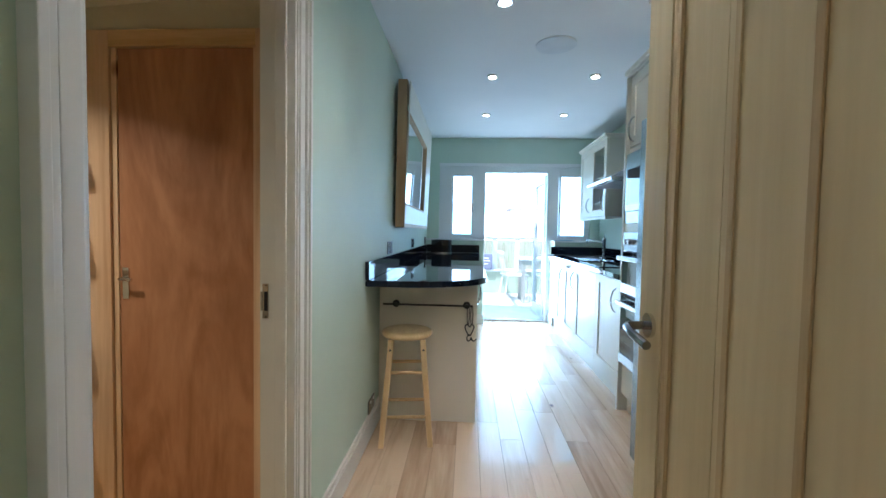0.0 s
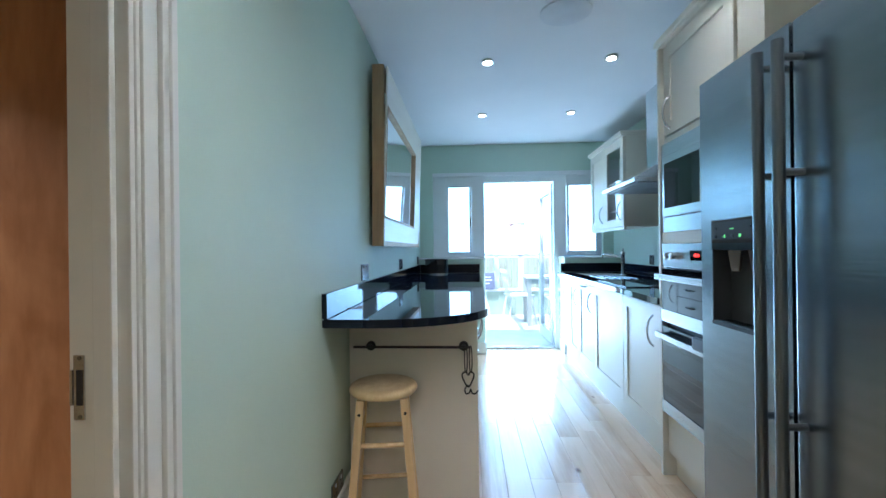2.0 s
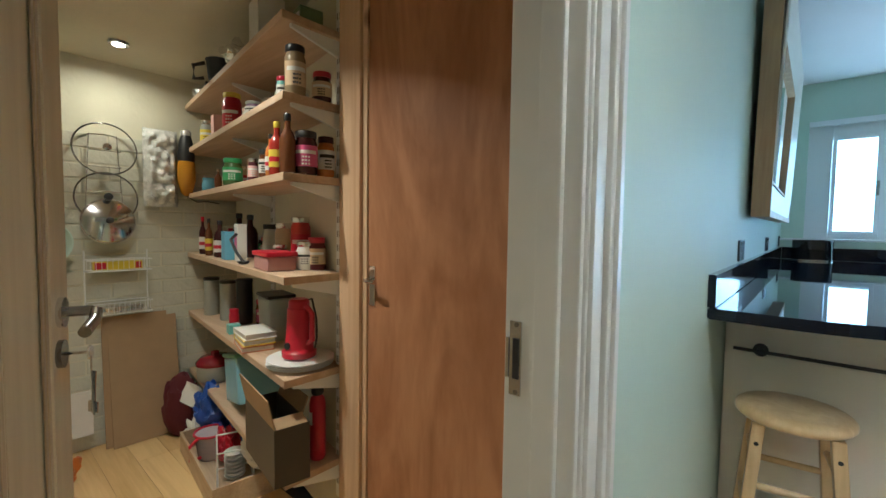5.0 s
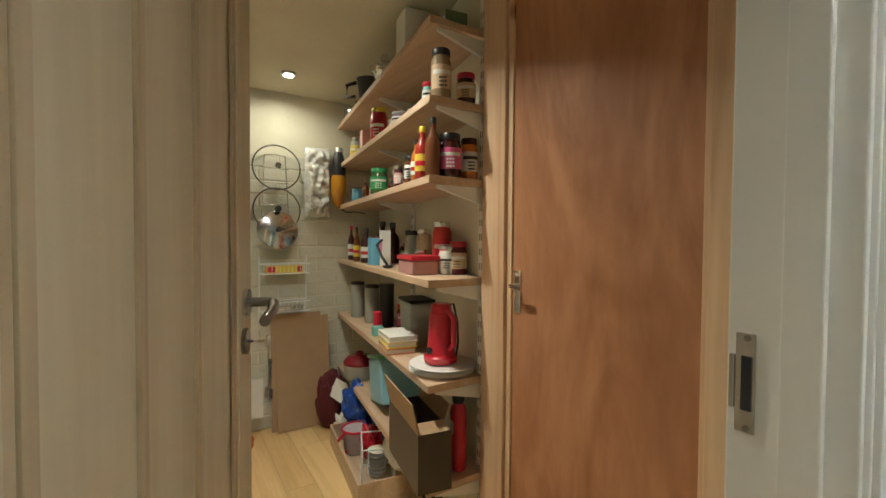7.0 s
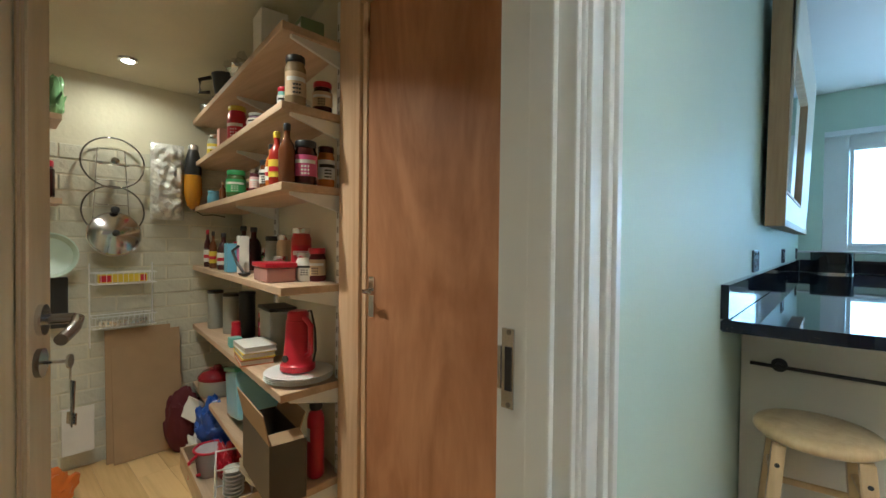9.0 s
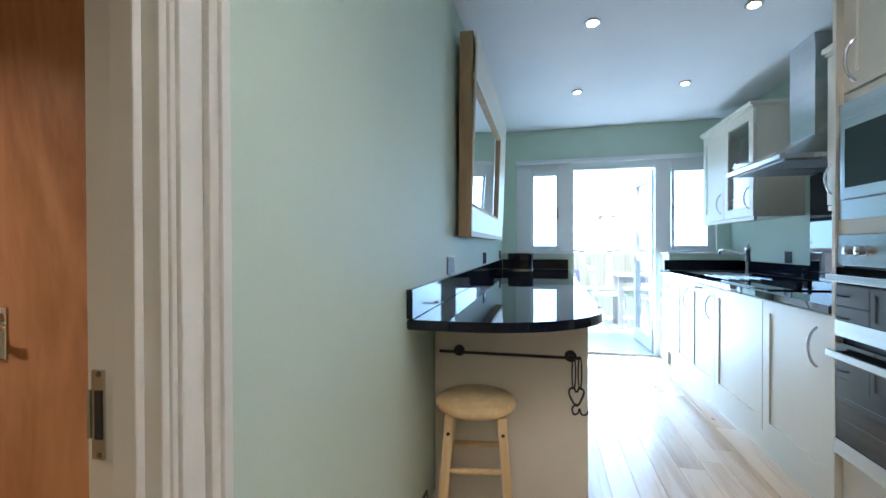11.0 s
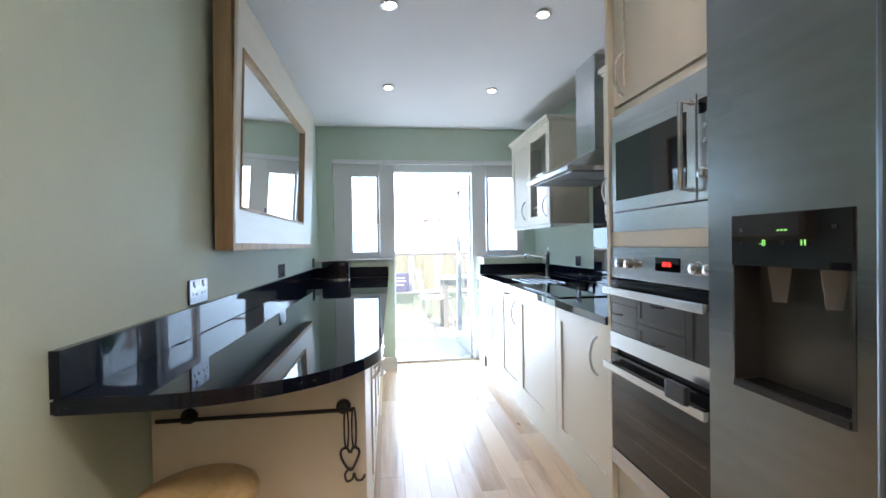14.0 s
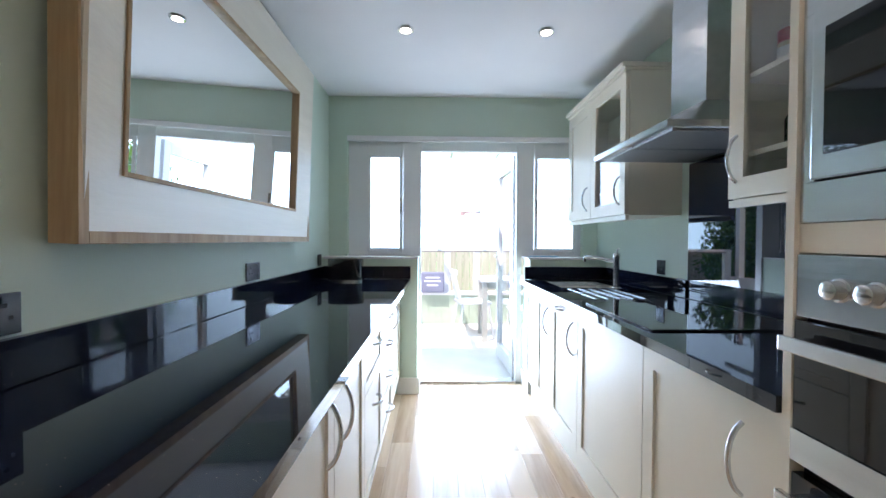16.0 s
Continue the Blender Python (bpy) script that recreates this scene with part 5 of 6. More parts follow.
bottle(3, -2.06, 2.30, 0.028, 0.18, DJAM, BLACK, WHT, "dark oil bottle with black cap")
bottle(3, -2.20, 2.30, 0.018, 0.19, BRN, BLACK, YEL, "slim dark bottle with yellow label")
bottle(3, -2.34, 2.32, 0.018, 0.20, DJAM, RED, WHT, "slim dark bottle with red cap")
bottle(3, -2.12, 2.42, 0.036, 0.22, DJAM, BLACK, None, "large black bottle at the back")
bottle(3, -1.95, 2.40, 0.036, 0.21, DJAM, BLACK, None, "large dark bottle at the back")
t = on_shelf("food_box", 3, -1.345, 2.215, "clear plastic food box with a red lid", "food box", rz=-8)
bm = bmesh.new()
add_box(bm, -0.08, 0.08, -0.05, 0.05, 0, 0.05, 0.008)
part("tub", bm, plain("pink_clear_plastic", (0.5, 0.25, 0.24), 0.2), t)
bm = bmesh.new()
add_box(bm, -0.085, 0.085, -0.055, 0.055, 0.0505, 0.068, 0.005)
part("lid", bm, RED, t)
t = on_shelf("ladle", 3, -1.62, 2.20, "black plastic ladle resting against the tins", "ladle", rz=-9)
tube("handle", t, BLACK, [(0.0, 0.02, 0.01), (-0.03, 0.0, 0.05), (-0.07, -0.01, 0.10), (-0.10, 0.02, 0.12)], 0.006)
lathe("bowl", t, BLACK, [(0.008, 0), (0.02, 0.004), (0.024, 0.012), (0.022, 0.013)], (0.0, 0.02, 0.0))

t = on_shelf("plate_stack", 4, -1.22, 2.245, "stack of white paper plates on the shelf", "plate")
for k in range(4):
    lathe("plate", t, WHITE, [(0.07, 0.0), (0.075, 0.002), (0.115, 0.010), (0.116, 0.012), (0.074, 0.005), (0.0, 0.004)], (0.001 * k, 0, 0.0062 * k), 40)
t = thing("torch", (-1.235, 2.25, SB[4] + 0.031), "red plastic lantern torch standing on white plates", "torch", rz=20)
lathe("body", t, RED, [(0.058, 0), (0.060, 0.004), (0.060, 0.020), (0.052, 0.026), (0.050, 0.034), (0.044, 0.10), (0.041, 0.165), (0.041, 0.172), (0.037, 0.175), (0.036, 0.198), (0.028, 0.206)], seg=28)
tube("handle", t, RED, [(0.038, -0.01, 0.05), (0.064, -0.01, 0.065), (0.064, -0.01, 0.16), (0.036, -0.01, 0.188)], 0.010, 10)
tube("strap", t, BLACK, [(0.0, 0.02, 0.195), (0.04, 0.02, 0.205), (0.058, 0.02, 0.14), (0.065, 0.015, 0.07), (0.06, 0.01, 0.03)], 0.004)
bm = bmesh.new()
add_cyl(bm, (-0.01, -0.042, 0.045), (-0.01, -0.054, 0.045), 0.012, seg=16)
part("switch", bm, BLACK, t)
t = on_shelf("storage_tub", 4, -1.62, 2.36, "pale grey storage tub with black lid", "tub", rz=-9)
bm = bmesh.new()
add_box(bm, -0.08, 0.08, -0.055, 0.055, 0, 0.185, 0.012)
for v in bm.verts:
    f = 0.9 + 0.1 * v.co.z / 0.185
    v.co.x *= f
    v.co.y *= f
part("tub", bm, GREYP, t)
bm = bmesh.new()
add_box(bm, -0.084, 0.084, -0.059, 0.059, 0.186, 0.200, 0.005)
part("lid", bm, BLACK, t)
for x_, y_ in ((-2.34, 2.36), (-2.15, 2.37)):
    t = on_shelf("canister", 4, x_, y_, "tall grey metal kitchen canister with black lid", "canister", group="grey canisters")
    lathe("body", t, GREYP, [(0.036, 0), (0.038, 0.004), (0.038, 0.19)])
    lathe("lid", t, BLACK, [(0.040, 0.1905), (0.040, 0.203), (0.034, 0.206)])
t = on_shelf("canister", 4, -2.0, 2.39, "tall grey metal kitchen canister with black lid", "canister", group="grey canisters")
lathe("body", t, BLACK, [(0.036, 0), (0.038, 0.004), (0.038, 0.21)])
lathe("lid", t, BLACK, [(0.040, 0.2105), (0.040, 0.223), (0.034, 0.226)])
jar(4, -1.93, 2.31, 0.022, 0.095, RED, RED, None, "small red plastic beaker", False)
carton(4, -1.84, 2.27, 0.05, 0.05, 0.042, TEAL, "small teal and white card box")
for k, (m_, z_) in enumerate(((plain("orange_book", (0.55, 0.2, 0.1)), 0.0), (YEL, 0.026), (WHT, 0.050))):
    t = thing("book", (-1.56 + 0.004 * k, 2.235, SB[4] + 0.001 + z_), "paperback recipe book lying in a small stack", "book", "stacked books", rz=-14 + 3 * k)
    bm = bmesh.new()
    add_box(bm, -0.085, 0.085, -0.06, 0.06, 0, 0.004)
    add_box(bm, -0.085, 0.085, -0.06, 0.06, 0.0195, 0.0235)
    add_box(bm, -0.085, -0.081, -0.06, 0.06, 0.004, 0.0195)
    part("cover", bm, m_, t)
    bm = bmesh.new()
    add_box(bm, -0.0805, 0.082, -0.057, 0.057, 0.0042, 0.0193)
    part("page_block", bm, WHT, t)
carton(4, -1.42, 2.37, 0.05, 0.03, 0.13, DCARD, "black and white printed carton", band=WHT)

t = on_shelf("casserole", 5, -2.25, 2.34, "cream casserole dish with dark red lid", "casserole")
lathe("pot", t, GREYP, [(0.075, 0), (0.085, 0.01), (0.09, 0.085)])
lathe("lid", t, plain("dark_red_plastic", (0.20, 0.01, 0.018), 0.2), [(0.093, 0.0855), (0.093, 0.10), (0.07, 0.125), (0.02, 0.132), (0.02, 0.15), (0.012, 0.155)])
t = on_shelf("storage_box", 5, -1.78, 2.33, "clear blue plastic storage box tilted on the shelf", "storage box", rz=-10)
t.rotation_euler = (0, radians(-13), radians(-10))
t.location.z += 0.028
bm = bmesh.new()
add_box(bm, -0.12, 0.12, -0.09, 0.09, 0, 0.20, 0.012)
part("box", bm, plain("blue_clear_plastic", (0.26, 0.50, 0.62), 0.15), t)
bm = bmesh.new()
add_box(bm, -0.125, 0.125, -0.095, 0.095, 0.2005, 0.218, 0.005)
part("lid", bm, plain("green_lid", (0.12, 0.40, 0.25), 0.3), t)

# open cardboard box
t = on_shelf("cardboard_box", 5, -1.245, 2.165, "open dark printed cardboard box on the lowest shelf", "box", rz=-9)
bm = bmesh.new()
w_, d_, h_ = 0.32, 0.115, 0.19
for r_ in ((-w_ / 2, w_ / 2, -d_ / 2, -d_ / 2 + 0.004, 0, h_), (-w_ / 2, w_ / 2, d_ / 2 - 0.004, d_ / 2, 0, h_), (-w_ / 2, -w_ / 2 + 0.004, -d_ / 2 + 0.004, d_ / 2 - 0.004, 0, h_), (w_ / 2 - 0.004, w_ / 2, -d_ / 2 + 0.004, d_ / 2 - 0.004, 0, h_), (-w_ / 2 + 0.004, w_ / 2 - 0.004, -d_ / 2 + 0.004, d_ / 2 - 0.004, 0, 0.004)):
    bm = bmesh.new()
    add_box(bm, *r_)
    part("side", bm, DCARD, t)
bm = bmesh.new()
add_box(bm, -w_ / 2, w_ / 2, 0, 0.004, 0, 0.10)
fl_ = part("flap", bm, CARD, t, "brown inner flap")
fl_.matrix_basis = pose(0, -d_ / 2, h_ + 0.001, 12, 0, 0)
bm = bmesh.new()
add_box(bm, -w_ / 2 + 0.02, w_ / 2 - 0.06, -0.004, 0.0, 0, 0.06)
fl_ = part("flap", bm, CARD, t, "brown inner flap")
fl_.matrix_basis = pose(0, d_ / 2, h_ + 0.001, -20, 0, 0)
bm = bmesh.new()
add_box(bm, -0.004, 0.0, -0.05, 0.05, 0, 0.05)
fl_ = part("flap", bm, CARD, t, "brown inner flap")
fl_.matrix_basis = pose(w_ / 2, 0, h_ + 0.001, 0, -70, 0)
t = on_shelf("fire_extinguisher", 5, -1.165, 2.28, "small red fire extinguisher with black nozzle head", "fire extinguisher", rz=30)
lathe("cylinder", t, RED, [(0.024, 0), (0.029, 0.008), (0.029, 0.20), (0.024, 0.222), (0.014, 0.232)])
lathe("head", t, BLACK, [(0.018, 0.2325), (0.022, 0.24), (0.022, 0.268), (0.012, 0.28)])
bm = bmesh.new()
add_box(bm, -0.045, 0.0, -0.009, 0.009, 0.252, 0.270, 0.003)
part("nozzle", bm, BLACK, t)
label_band(t, WHT, 0.029, 0.13, 0.175, 190, 260, "white instruction label")
label_band(t, WHT, 0.029, 0.05, 0.10, 215, 225, "white instruction label")

rj = random.Random(12)
LIDS = (BLACK, RED, ALU, YEL, WHT, GRN)
BODS = ((DJAM, "dark"), (BRN, "brown"), (ORG, "orange"), (GREYP, "grey"), (DRED, "dark red"), (BEIGE, "straw-coloured"))
LABS = (WHT, YEL, PINK, GRN, BEIGE, RED, LBL)
for i_, xs in ((1, (-1.36, -1.46, -1.76, -2.03, -2.30)), (2, (-1.40, -1.50, -1.70, -1.88, -2.02, -2.14, -2.36)), (3, (-1.24, -1.80, -1.86, -2.26, -2.44)), (4, (-1.78, -1.88))):
    for x_ in xs:
        bd, word = rj.choice(BODS)
        lid_ = rj.choice(LIDS)
        jar(i_, x_, back(x_) - rj.uniform(0.045, 0.06), rj.uniform(0.026, 0.034), rj.uniform(0.09, 0.16), bd, lid_, rj.choice(LABS), "small " + word + " food jar standing at the back of the shelf")

# top shelf
t = on_shelf("saucepan", 0, -2.42, 2.36, "small steel saucepan on the top shelf", "saucepan")
lathe("pan", t, STEEL_H, [(0.048, 0), (0.052, 0.005), (0.052, 0.06), (0.054, 0.062), (0.049, 0.062), (0.048, 0.01), (0, 0.008)])
tube("handle", t, BLACK, [(0.05, -0.01, 0.055), (0.14, -0.03, 0.075)], 0.008)
t = on_shelf("food_processor", 0, -1.98, 2.28, "black plastic appliance jug on the top shelf", "kitchen appliance")
lathe("jug", t, BLACK, [(0.04, 0), (0.05, 0.01), (0.058, 0.09), (0.062, 0.095), (0.02, 0.10)])
tube("handle", t, BLACK, [(-0.03, -0.055, 0.08), (-0.04, -0.10, 0.06), (-0.04, -0.10, 0.0), (-0.03, -0.06, 0.01)], 0.009)
t = on_shelf("plastic_bag", 0, -1.72, 2.25, "knotted clear plastic bag on the top shelf", "bag")
bm = bmesh.new()
bmesh.ops.create_icosphere(bm, subdivisions=3, radius=0.06)
for v in bm.verts:
    v.co *= 1 + 0.3 * noise.noise(v.co * 30)
    v.co.z = v.co.z * (1.2 if v.co.z > 0 else 0.8) + 0.05
    if v.co.z > 0.08:
        v.co.x *= 0.5
        v.co.y *= 0.5
    v.co.z = max(v.co.z, 0.0)
part("bag", bm, ALU, t)
carton(0, -1.50, 2.27, 0.12, 0.10, 0.20, WHT, "white card box reaching up to the ceiling")
carton(0, -1.22, 2.27, 0.11, 0.08, 0.07, plain("green_carton", (0.16, 0.24, 0.12)), "green and white carton on the top shelf", band=WHT)

# ---- far wall of the pantry ----
bw = thing("brick_wall", (-2.56, 1.9, 0), "", "", kind="structure")
PB = mat("painted_brick", (0.58, 0.56, 0.46), 0.6, grain=0.05, scale=9, bump=0.35, bump_scale=45)
rb = random.Random(4)
shared = {}
for row in range(21):
    off = 0.11 if row % 2 else 0.0
    yy = 1.075 - off
    while yy < 2.585:
        a_, b_ = max(yy, 1.075), min(yy + 0.215, 2.585)
        yy += 0.222
        if b_ - a_ < 0.03:
            continue
        key = round(b_ - a_, 3)
        if key not in shared:
            bm = bmesh.new()
            add_box(bm, 0, 0.010, -key / 2, key / 2, -0.0345, 0.0345, 0.005)
            me = bpy.data.meshes.new("brick")
            bm.to_mesh(me)
            bm.free()
            me.materials.append(PB)
            shared[key] = me
        br = new("brick", shared[key])
        br.parent = bw
        br.location = (0.0 + rb.uniform(-0.0025, 0.0015), (a_ + b_) / 2 - 1.9, 0.04 + row * 0.075)

FXW = -2.545
t = thing("lid_rack", (FXW, 1.94, 1.40), "chrome wire rack with two glass pan lids on painted brick", "rack")
tube("frame", t, CHROMEW, [(0.02, -0.06, 0.17), (0.02, 0.05, 0.17), (0.02, 0.075, -0.30), (0.02, -0.085, -0.30)], 0.0025, 6, True)
for z_ in (0.10, 0.02, -0.10, -0.2):
    tube("shelf_wire", t, CHROMEW, [(0.02, -0.07, z_), (0.05, -0.065, z_ - 0.01), (0.05, 0.06, z_ - 0.01), (0.02, 0.065, z_)], 0.0022, 6)
CLEAR = glass("lid_glass")
for nm, z_, r_, sx in (("glass_lid", 0.10, 0.128, 0.045), ("glass_lid", -0.14, 0.126, 0.05), ("steel_lid", -0.255, 0.108, 0.07)):
    l_ = thing("pan_lid", (FXW + sx, 1.94, 1.40 + z_), "round glass pan lid hung in the wire rack" if nm == "glass_lid" else "round polished steel pan lid hung in the wire rack", "pan lid", "pan lids in the rack")
    l_.rotation_euler = (0, radians(82), 0)
    tube("rim", l_, DARKCHROME if nm == "glass_lid" else CHROME, [(x, y2, 0) for x, y2 in [(r_ * math.cos(a * math.pi / 16), r_ * math.sin(a * math.pi / 16)) for a in range(32)]], 0.004, 6, True)
    if nm == "steel_lid":
        lathe("disc", l_, CHROME, [(0.0, -0.001), (r_, 0.0), (r_ * 0.95, 0.010), (r_ * 0.5, 0.022), (0.0, 0.026)], seg=40)
    lathe("knob", l_, BLACK if z_ < 0 else CHROME, [(0.008, 0.0), (0.008, 0.028), (0.019, 0.032), (0.017, 0.044), (0.0, 0.047)] if nm == "glass_lid" else [(0.006, 0.026), (0.006, 0.038), (0.015, 0.042), (0.0, 0.05)])
t = thing("wire_basket_rack", (FXW, 1.98, 0.80), "white wire two-tier basket rack holding foil and film", "basket")
for z_ in (0.10, -0.115):
    for dz in (0.0, 0.055):
        tube("basket_rim", t, WHITE, [(0.004, -0.13, z_ + dz), (0.10, -0.13, z_ + dz), (0.10, 0.13, z_ + dz), (0.004, 0.13, z_ + dz)], 0.003, 6, True)
    bm = bmesh.new()
    for k in range(12):
        y_ = -0.12 + k * 0.0218
        add_tube(bm, [(0.005, y_, z_ + 0.055), (0.006, y_, z_), (0.10, y_, z_), (0.10, y_, z_ + 0.055)], 0.0014, 5)
    part("basket_wires", bm, WHITE, t, kind="stuff")
for y_ in (-0.13, 0.13):
    tube("side_wire", t, WHITE, [(0.01, y_, 0.20), (0.01, y_, -0.22)], 0.004, 6)
t = thing("film_box", (FXW + 0.055, 1.975, 0.905), "yellow and red cling film box lying in the wire basket", "box")
bm = bmesh.new()
add_box(bm, -0.02, 0.02, -0.10, 0.10, 0.0, 0.04, 0.002)
part("carton", bm, YEL, t)
bm = bmesh.new()
add_box(bm, 0.0201, 0.021, -0.095, -0.05, 0.004, 0.036)
add_box(bm, 0.0201, 0.021, 0.07, 0.095, 0.004, 0.036)
part("print", bm, RED, t, kind="stuff")
t = thing("foil_roll", (FXW + 0.055, 1.975, 0.691), "loose crinkled kitchen foil in the lower wire basket", "foil")
bm = bmesh.new()
add_box(bm, -0.03, 0.03, -0.10, 0.10, 0, 0.03, 0.008)
part("foil", bm, ALU, t)
t = thing("bag_dispenser", (FXW + 0.01, 2.18, 1.23), "clear plastic holder stuffed with crumpled carrier bags", "bag")
bm = bmesh.new()
bmesh.ops.create_grid(bm, x_segments=22, y_segments=50, size=0.5)
for v in bm.verts:
    y_, z_ = v.co.x * 0.16, (v.co.y + 0.5) * 0.41
    edge = min(1, (0.5 - abs(v.co.x)) * 6) * min(1, (0.5 - abs(v.co.y)) * 10)
    v.co = Vector((0.008 + edge * (0.035 + 0.03 * noise.noise(Vector((y_ * 30, z_ * 30, 3)))), y_, z_))
bmesh.ops.solidify(bm, geom=bm.faces[:], thickness=0.003)
part("carrier_bag", bm, mat("crumpled_white_film", (0.75, 0.75, 0.73), 0.12, 0.25, grain=0.2, scale=30, bump=1.0, bump_scale=60), t)
t = thing("hand_vacuum", (FXW + 0.05, 2.295, 1.46), "black and orange handheld vacuum hung on the wall", "vacuum cleaner")
lathe("body", t, plain("amber_plastic", (0.55, 0.25, 0.02), 0.15), [(0.010, -0.17), (0.03, -0.15), (0.045, -0.08), (0.044, 0.0), (0.04, 0.02)], seg=28)
lathe("motor", t, BLACK, [(0.041, 0.0205), (0.043, 0.05), (0.035, 0.12), (0.025, 0.16), (0.02, 0.175)], seg=28)
tube("cable", t, BLACK, [(0.0, 0.0, -0.17), (0.0, 0.05, -0.20), (0.02, 0.10, -0.195), (0.03, 0.16, -0.205)], 0.003)
lathe("collar", t, plain("silver_plastic", (0.6, 0.6, 0.6), 0.25, metal=0.6), [(0.026, 0.1605), (0.027, 0.18), (0.02, 0.19)])
for k, (y0_, y1_, h_, tl) in enumerate(((1.905, 2.19, 0.66, 4.0), (1.93, 2.235, 0.64, 7.0))):
    t = thing("cardboard_sheet", (FXW + 0.075 + 0.03 * k, (y0_ + y1_) / 2, 0.004), "flat brown cardboard sheet leaning on the painted brick wall", "cardboard", "leaning cardboard")
    bm = bmesh.new()
    add_box(bm, -0.006, 0.0, -(y1_ - y0_) / 2, (y1_ - y0_) / 2, 0, h_, 0.001)
    t.rotation_euler = (0, radians(-tl), 0)
    part("sheet", bm, CARD, t)
t = thing("dustpan", (FXW + 0.07, 1.80, 0.10), "white sheet of card standing by the wall", "card")
bm = bmesh.new()
add_box(bm, -0.004, 0.0, -0.06, 0.06, 0, 0.22, 0.002)
part("sheet", bm, WHT, t)


# crumpled bags on the floor
def crumple(name, x, y, z, sx, sy, sz, m, label, seed, rough=0.35, pname="bag"):
    t = thing(name, (x, y, z), label, name.replace("_", " "))
    bm = bmesh.new()
    bmesh.ops.create_icosphere(bm, subdivisions=4, radius=1.0)
    for v in bm.verts:
        d = 1 + rough * noise.noise(v.co * 2.2 + Vector((seed, 0, 0))) + rough * 0.5 * noise.noise(v.co * 6 + Vector((0, seed, 0)))
        v.co = Vector((v.co.x * sx * d, v.co.y * sy * d, max(0.0, (v.co.z + 0.85) * sz * 0.55 * d)))
    part(pname, bm, m, t, crease=60)
    return t


crumple("cloth_bag", -2.40, 2.22, 0.001, 0.10, 0.085, 0.31, DRED, "dark red shopping bag slumped on the floor", 3, 0.2)
crumple("plastic_bag", -2.16, 2.28, 0.10, 0.08, 0.07, 0.20, BLU, "blue crumpled plastic bag on the pile", 5)
crumple("plastic_bag", -2.25, 2.26, 0.001, 0.07, 0.06, 0.12, WHT, "white crumpled paper bag on the pantry floor", 7)
crumple("cloth", -2.02, 2.33, 0.001, 0.13, 0.08, 0.16, BLU, "dark blue cloth heaped under the shelf", 8)
crumple("plastic_bag", -1.62, 2.27, 0.11, 0.10, 0.05, 0.14, WHT, "pale crumpled plastic bag below the lowest shelf", 9)
crumple("plastic_bag", -2.22, 1.66, 0.001, 0.06, 0.10, 0.16, plain("orange_bag", (0.62, 0.17, 0.03), 0.3), "orange plastic carrier bag on the pantry floor", 11)
t = thing("paper_bundle", (-2.28, 2.25, 0.20), "bundle of white folded papers in the red bag", "paper")
for k in range(5):
    bm = bmesh.new()
    add_box(bm, -0.05, 0.05, -0.0012, 0.0012, 0, 0.10)
    part("sheet", bm, WHT, t).matrix_basis = pose(0.0, -0.012 * k, 0, -8 * k + 10, 4 * k, 10 + 4 * k)

# crate on the floor
CR = wood("crate_wood", (0.42, 0.30, 0.19), (0.62, 0.48, 0.33), "x", 0.6, 12)
t = thing("wooden_tray", (-1.87, 2.24, 0), "pale wooden tray of kitchen bits on the pantry floor", "tray", rz=-7)
bm = bmesh.new()
for r_ in ((-0.31, 0.31, -0.13, -0.12, 0, 0.10), (-0.31, 0.31, 0.12, 0.13, 0, 0.10), (-0.31, -0.30, -0.12, 0.12, 0, 0.10), (0.30, 0.31, -0.12, 0.12, 0, 0.10), (-0.30, 0.30, -0.12, 0.12, 0, 0.008)):
    add_box(bm, *r_)
part("tray", bm, CR, t)
t = thing("plastic_jug", (-2.02, 2.23, 0.010), "clear plastic jug with red rim lying in the tray", "jug", rz=20)
lathe("jug", t, plain("milky_plastic", (0.55, 0.50, 0.52), 0.15), [(0.05, 0), (0.055, 0.005), (0.07, 0.12)])
tube("rim", t, RED, [(0.071 * math.cos(a * math.pi / 12), 0.071 * math.sin(a * math.pi / 12), 0.122) for a in range(24)], 0.006, 8, True)
tube("handle", t, RED, [(0.0, -0.072, 0.115), (0.0, -0.11, 0.10), (0.0, -0.11, 0.03), (0.0, -0.058, 0.02)], 0.008)
crumple("cloth", -1.92, 2.27, 0.012, 0.07, 0.05, 0.15, RED, "red cloth folded in the wooden tray", 15, pname="cloth")
t = thing("cup_rack", (-1.76, 2.235, 0.010), "white wire rack holding a stack of ribbed cups", "rack", rz=-20)
for z_ in (0.0, 0.16):
    tube("wire_frame", t, WHITE, [(-0.09, -0.07, z_ + 0.004), (0.09, -0.07, z_ + 0.004), (0.09, 0.07, z_ + 0.004), (-0.09, 0.07, z_ + 0.004)], 0.004, 6, True)
for x_, y_ in ((-0.09, -0.07), (0.09, -0.07), (0.09, 0.07), (-0.09, 0.07)):
    tube("post_wire", t, WHITE, [(x_, y_, 0.004), (x_, y_, 0.164)], 0.004, 6)
for k in range(7):
    lathe("cup", t, WHT, [(0.034, 0), (0.042, 0.012), (0.044, 0.012), (0.036, 0.002)], (0.0, 0.0, 0.006 + 0.017 * k), 24)

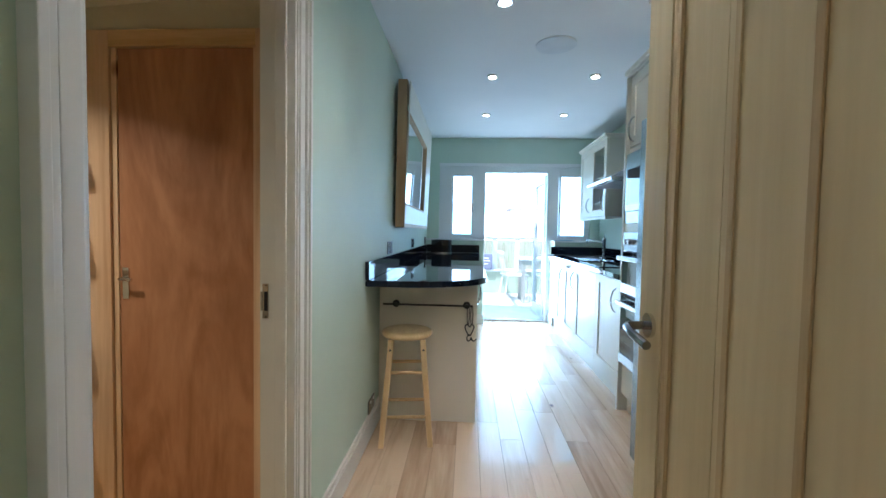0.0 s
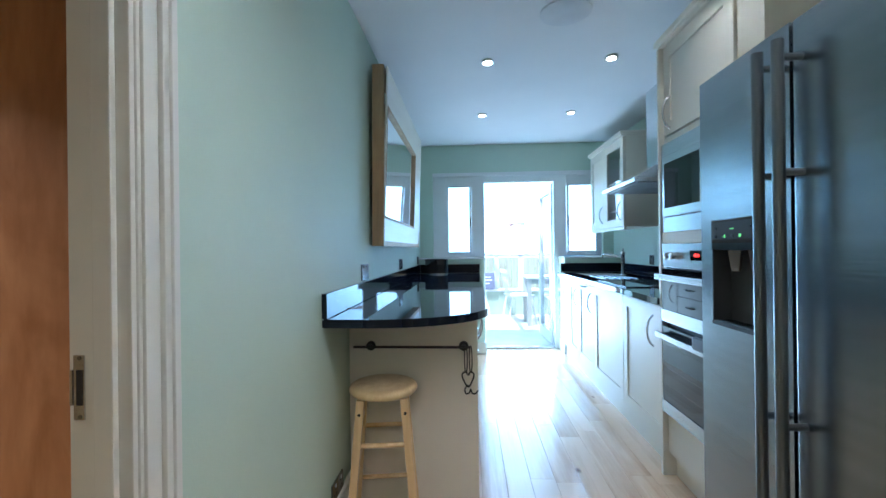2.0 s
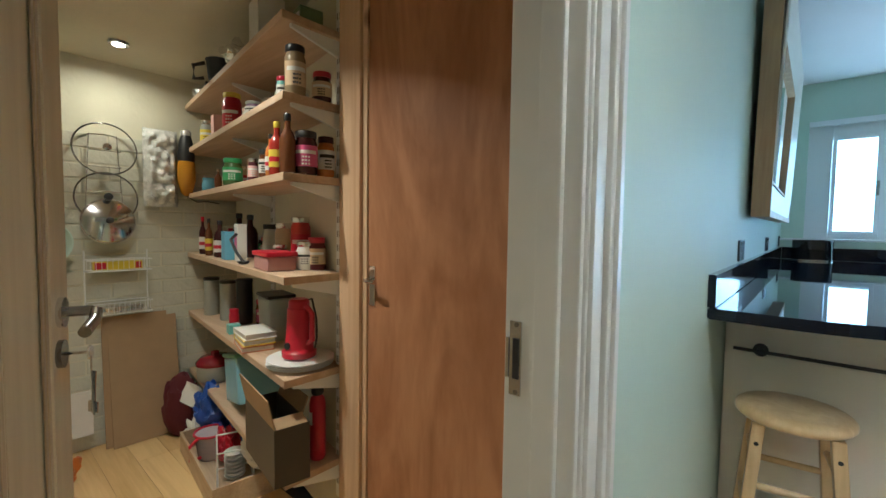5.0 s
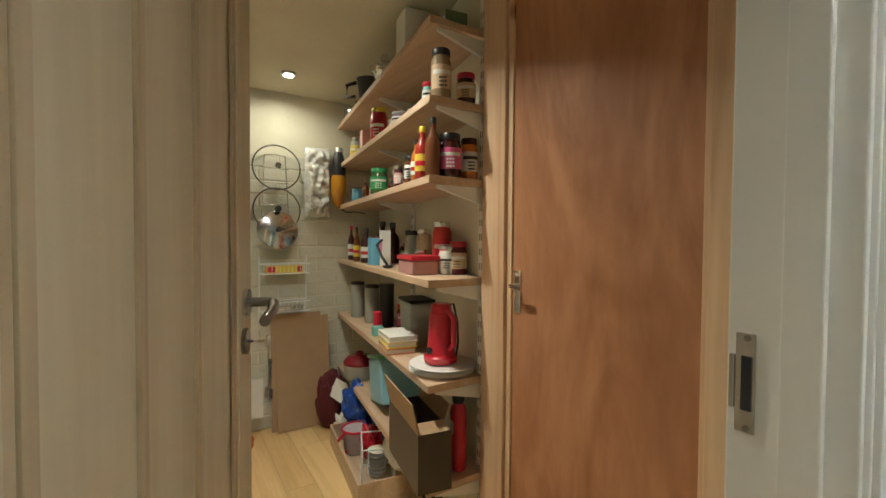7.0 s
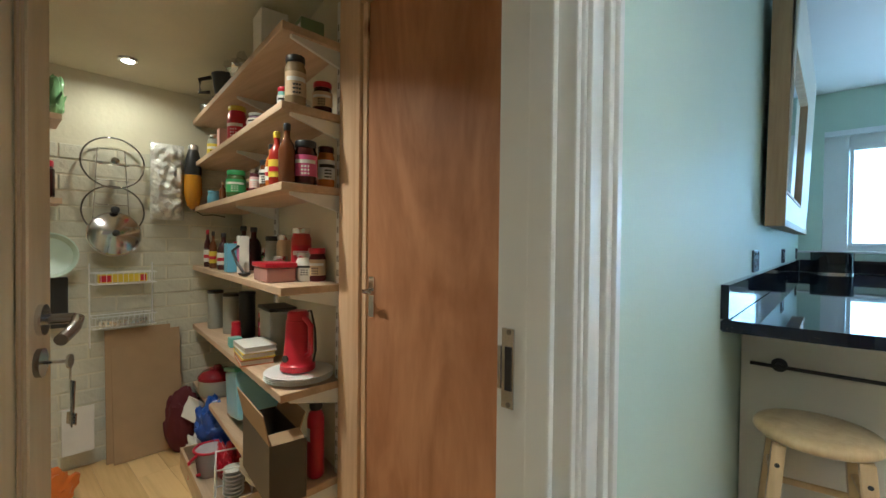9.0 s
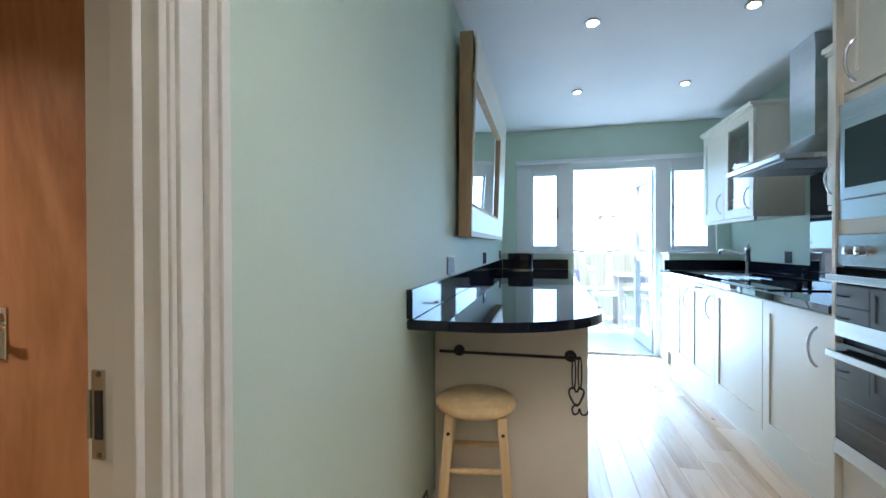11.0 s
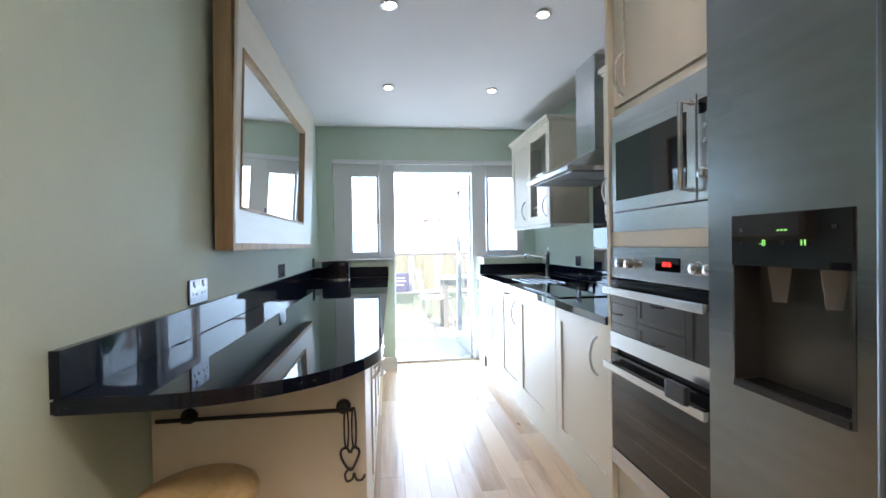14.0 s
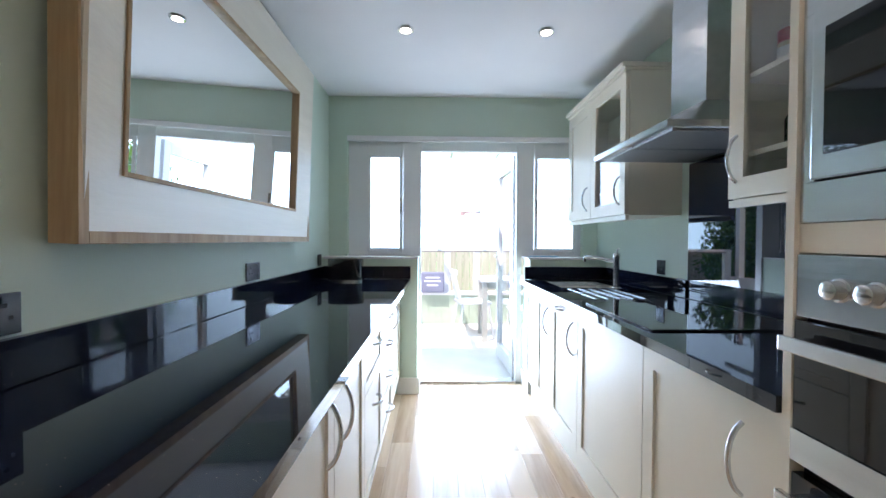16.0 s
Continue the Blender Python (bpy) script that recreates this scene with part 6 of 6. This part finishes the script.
# opposite shelf end
for k, z_ in enumerate((1.655, 1.295)):
    t = thing("pantry_shelf", (-2.37, 1.40, z_), "pale wooden pantry shelf on white brackets, crowded", "shelf", "pantry shelves")
    bm = bmesh.new()
    add_prism(bm, [(-0.17, -0.325), (0.17, -0.325), (0.07, 0.33), (-0.17, 0.33)], -0.024, 0.0)
    part("board", bm, SHELFW, t)
t = thing("jar", (-2.33, 1.66, 1.296), "red-lidded glass jar on the small pantry shelf", "jar")
lathe("glass_body", t, DJAM, [(0.045, 0), (0.05, 0.006), (0.05, 0.12), (0.04, 0.13)])
lathe("lid", t, RED, [(0.046, 0.1305), (0.046, 0.155), (0.04, 0.158)])
crumple("herb_bag", -2.36, 1.70, 1.656, 0.04, 0.045, 0.15, plain("leaf_packet", (0.16, 0.30, 0.14), 0.2), "green and clear salad bag on the shelf", 21, 0.5)
t = thing("mixing_bowl", (FXW + 0.06, 1.70, 1.04), "pale green plastic bowl hung on the brick wall", "bowl")
t.rotation_euler = (0, radians(80), 0)
lathe("bowl", t, plain("pale_green_plastic", (0.55, 0.66, 0.58), 0.3), [(0.05, -0.03), (0.09, -0.01), (0.105, 0.03), (0.10, 0.03), (0.085, -0.005), (0.0, -0.02)], seg=32)
t = thing("baking_tray", (FXW + 0.03, 1.70, 0.72), "black rounded baking tray hung on the brick wall", "tray")
bm = bmesh.new()
add_box(bm, -0.012, 0.012, -0.07, 0.07, -0.02, 0.22, 0.01)
part("tray", bm, BLACK, t)

# pantry lamp
t = thing("downlight", (-2.29, 1.96, 1.957), "small round pantry ceiling downlight, lit", "ceiling light", "pantry downlights")
bm = bmesh.new()
add_lathe(bm, [(0.026, -0.001), (0.026, -0.006), (0.040, -0.005), (0.043, 0.004), (0.026, 0.0045)], 28)
part("ring", bm, CHROME, t)
lathe("bulb", t, LAMPGLOW, [(0.0, 0), (0.025, 0), (0.025, 0.002), (0.0, 0.002)], (0, 0, -0.008))

# keys in the pantry door
kx = pd.matrix_basis @ Vector((0.665, -0.022, 0.915))
t = thing("keys", tuple(kx), "bunch of steel keys hanging from the pantry door lock", "keys", rz=0)
bm = bmesh.new()
add_cyl(bm, (0, 0, 0), (0.02, 0.035, 0), 0.003, seg=10)
part("key_shank", bm, CHROME, t)
bm = bmesh.new()
add_cyl(bm, (0.02, 0.035, 0), (0.0215, 0.038, 0), 0.012, seg=16)
part("key_bow", bm, CHROME, t)
tube("key_ring", t, CHROME, [(0.021 + 0.003 * math.sin(a * math.pi / 6), 0.037, -0.02 + 0.014 * math.cos(a * math.pi / 6)) for a in range(12)], 0.0012, 6, True)
for k in range(2):
    bm = bmesh.new()
    add_box(bm, -0.004, 0.004, -0.001, 0.001, -0.055, 0.0)
    add_box(bm, -0.010, 0.010, -0.001, 0.001, -0.075, -0.055, 0.0)
    part("hanging_key", bm, STEEL_H, t).matrix_basis = pose(0.021, 0.037 + 0.004 * k, -0.034, 0, 8 * k - 4, 30 * k)
for s_ in (-1, 1):
    bm = bmesh.new()
    add_cyl(bm, (0.665, s_ * 0.02, 0.915), (0.665, s_ * 0.028, 0.915), 0.024, seg=24)
    part("escutcheon", bm, DARKCHROME, pd)

# things in the glazed wall unit
t = thing("jar", (1.97, 4.17, 1.789), "red-topped condiment jar behind the cabinet glass", "jar")
lathe("glass_body", t, BEIGE, [(0.03, 0), (0.033, 0.005), (0.033, 0.09)])
lathe("lid", t, RED, [(0.034, 0.0905), (0.034, 0.13), (0.03, 0.135)])
label_band(t, WHT, 0.033, 0.03, 0.075)
for y_ in (4.12, 4.03, 3.94):
    t = thing("bottle", (1.95, y_, 1.524), "dark green glass oil bottle behind the cabinet glass", "bottle", "bottles in the wall unit")
    lathe("glass_body", t, plain("bottle_green", (0.02, 0.06, 0.03), 0.1), [(0.025, 0), (0.027, 0.005), (0.027, 0.09), (0.011, 0.12), (0.011, 0.145)])
    lathe("cap", t, BEIGE, [(0.013, 0.1455), (0.013, 0.165), (0.010, 0.167)])
t = thing("saucer", (1.97, 4.20, 1.524), "small yellow dish behind the cabinet glass", "dish")
lathe("dish", t, YEL, [(0.03, 0), (0.045, 0.012), (0.043, 0.012), (0.0, 0.004)])
t = thing("glass_stack", (2.0, 4.05, 1.789), "stack of steel pan lids behind the cabinet glass", "pan lid")
for k in range(3):
    lathe("lid", t, STEEL_H, [(0.10, 0), (0.10, 0.004), (0.05, 0.012), (0.0, 0.014)], (0, 0, 0.016 * k))
t = thing("folded_cloth", (1.68, 6.22, 1.084), "blue folded dishcloth on the window sill", "cloth")
bm = bmesh.new()
add_box(bm, -0.11, 0.11, -0.05, 0.05, 0, 0.008, 0.003)
part("cloth", bm, LBL, t)


# ---- floor pieces ----
fl = thing("floor_boards", (0, 0, 0), "", "", kind="structure")
floorboards(fl, FLOORW, WX, 2.1, 0.95, 6.34, 0.125, "y", 3)
fp = thing("pantry_floor_boards", (0, 0, 0), "", "", kind="structure")
floorboards(fp, FLOORX, -2.558, WX, 1.072, 2.34, 0.13, "x", 5)
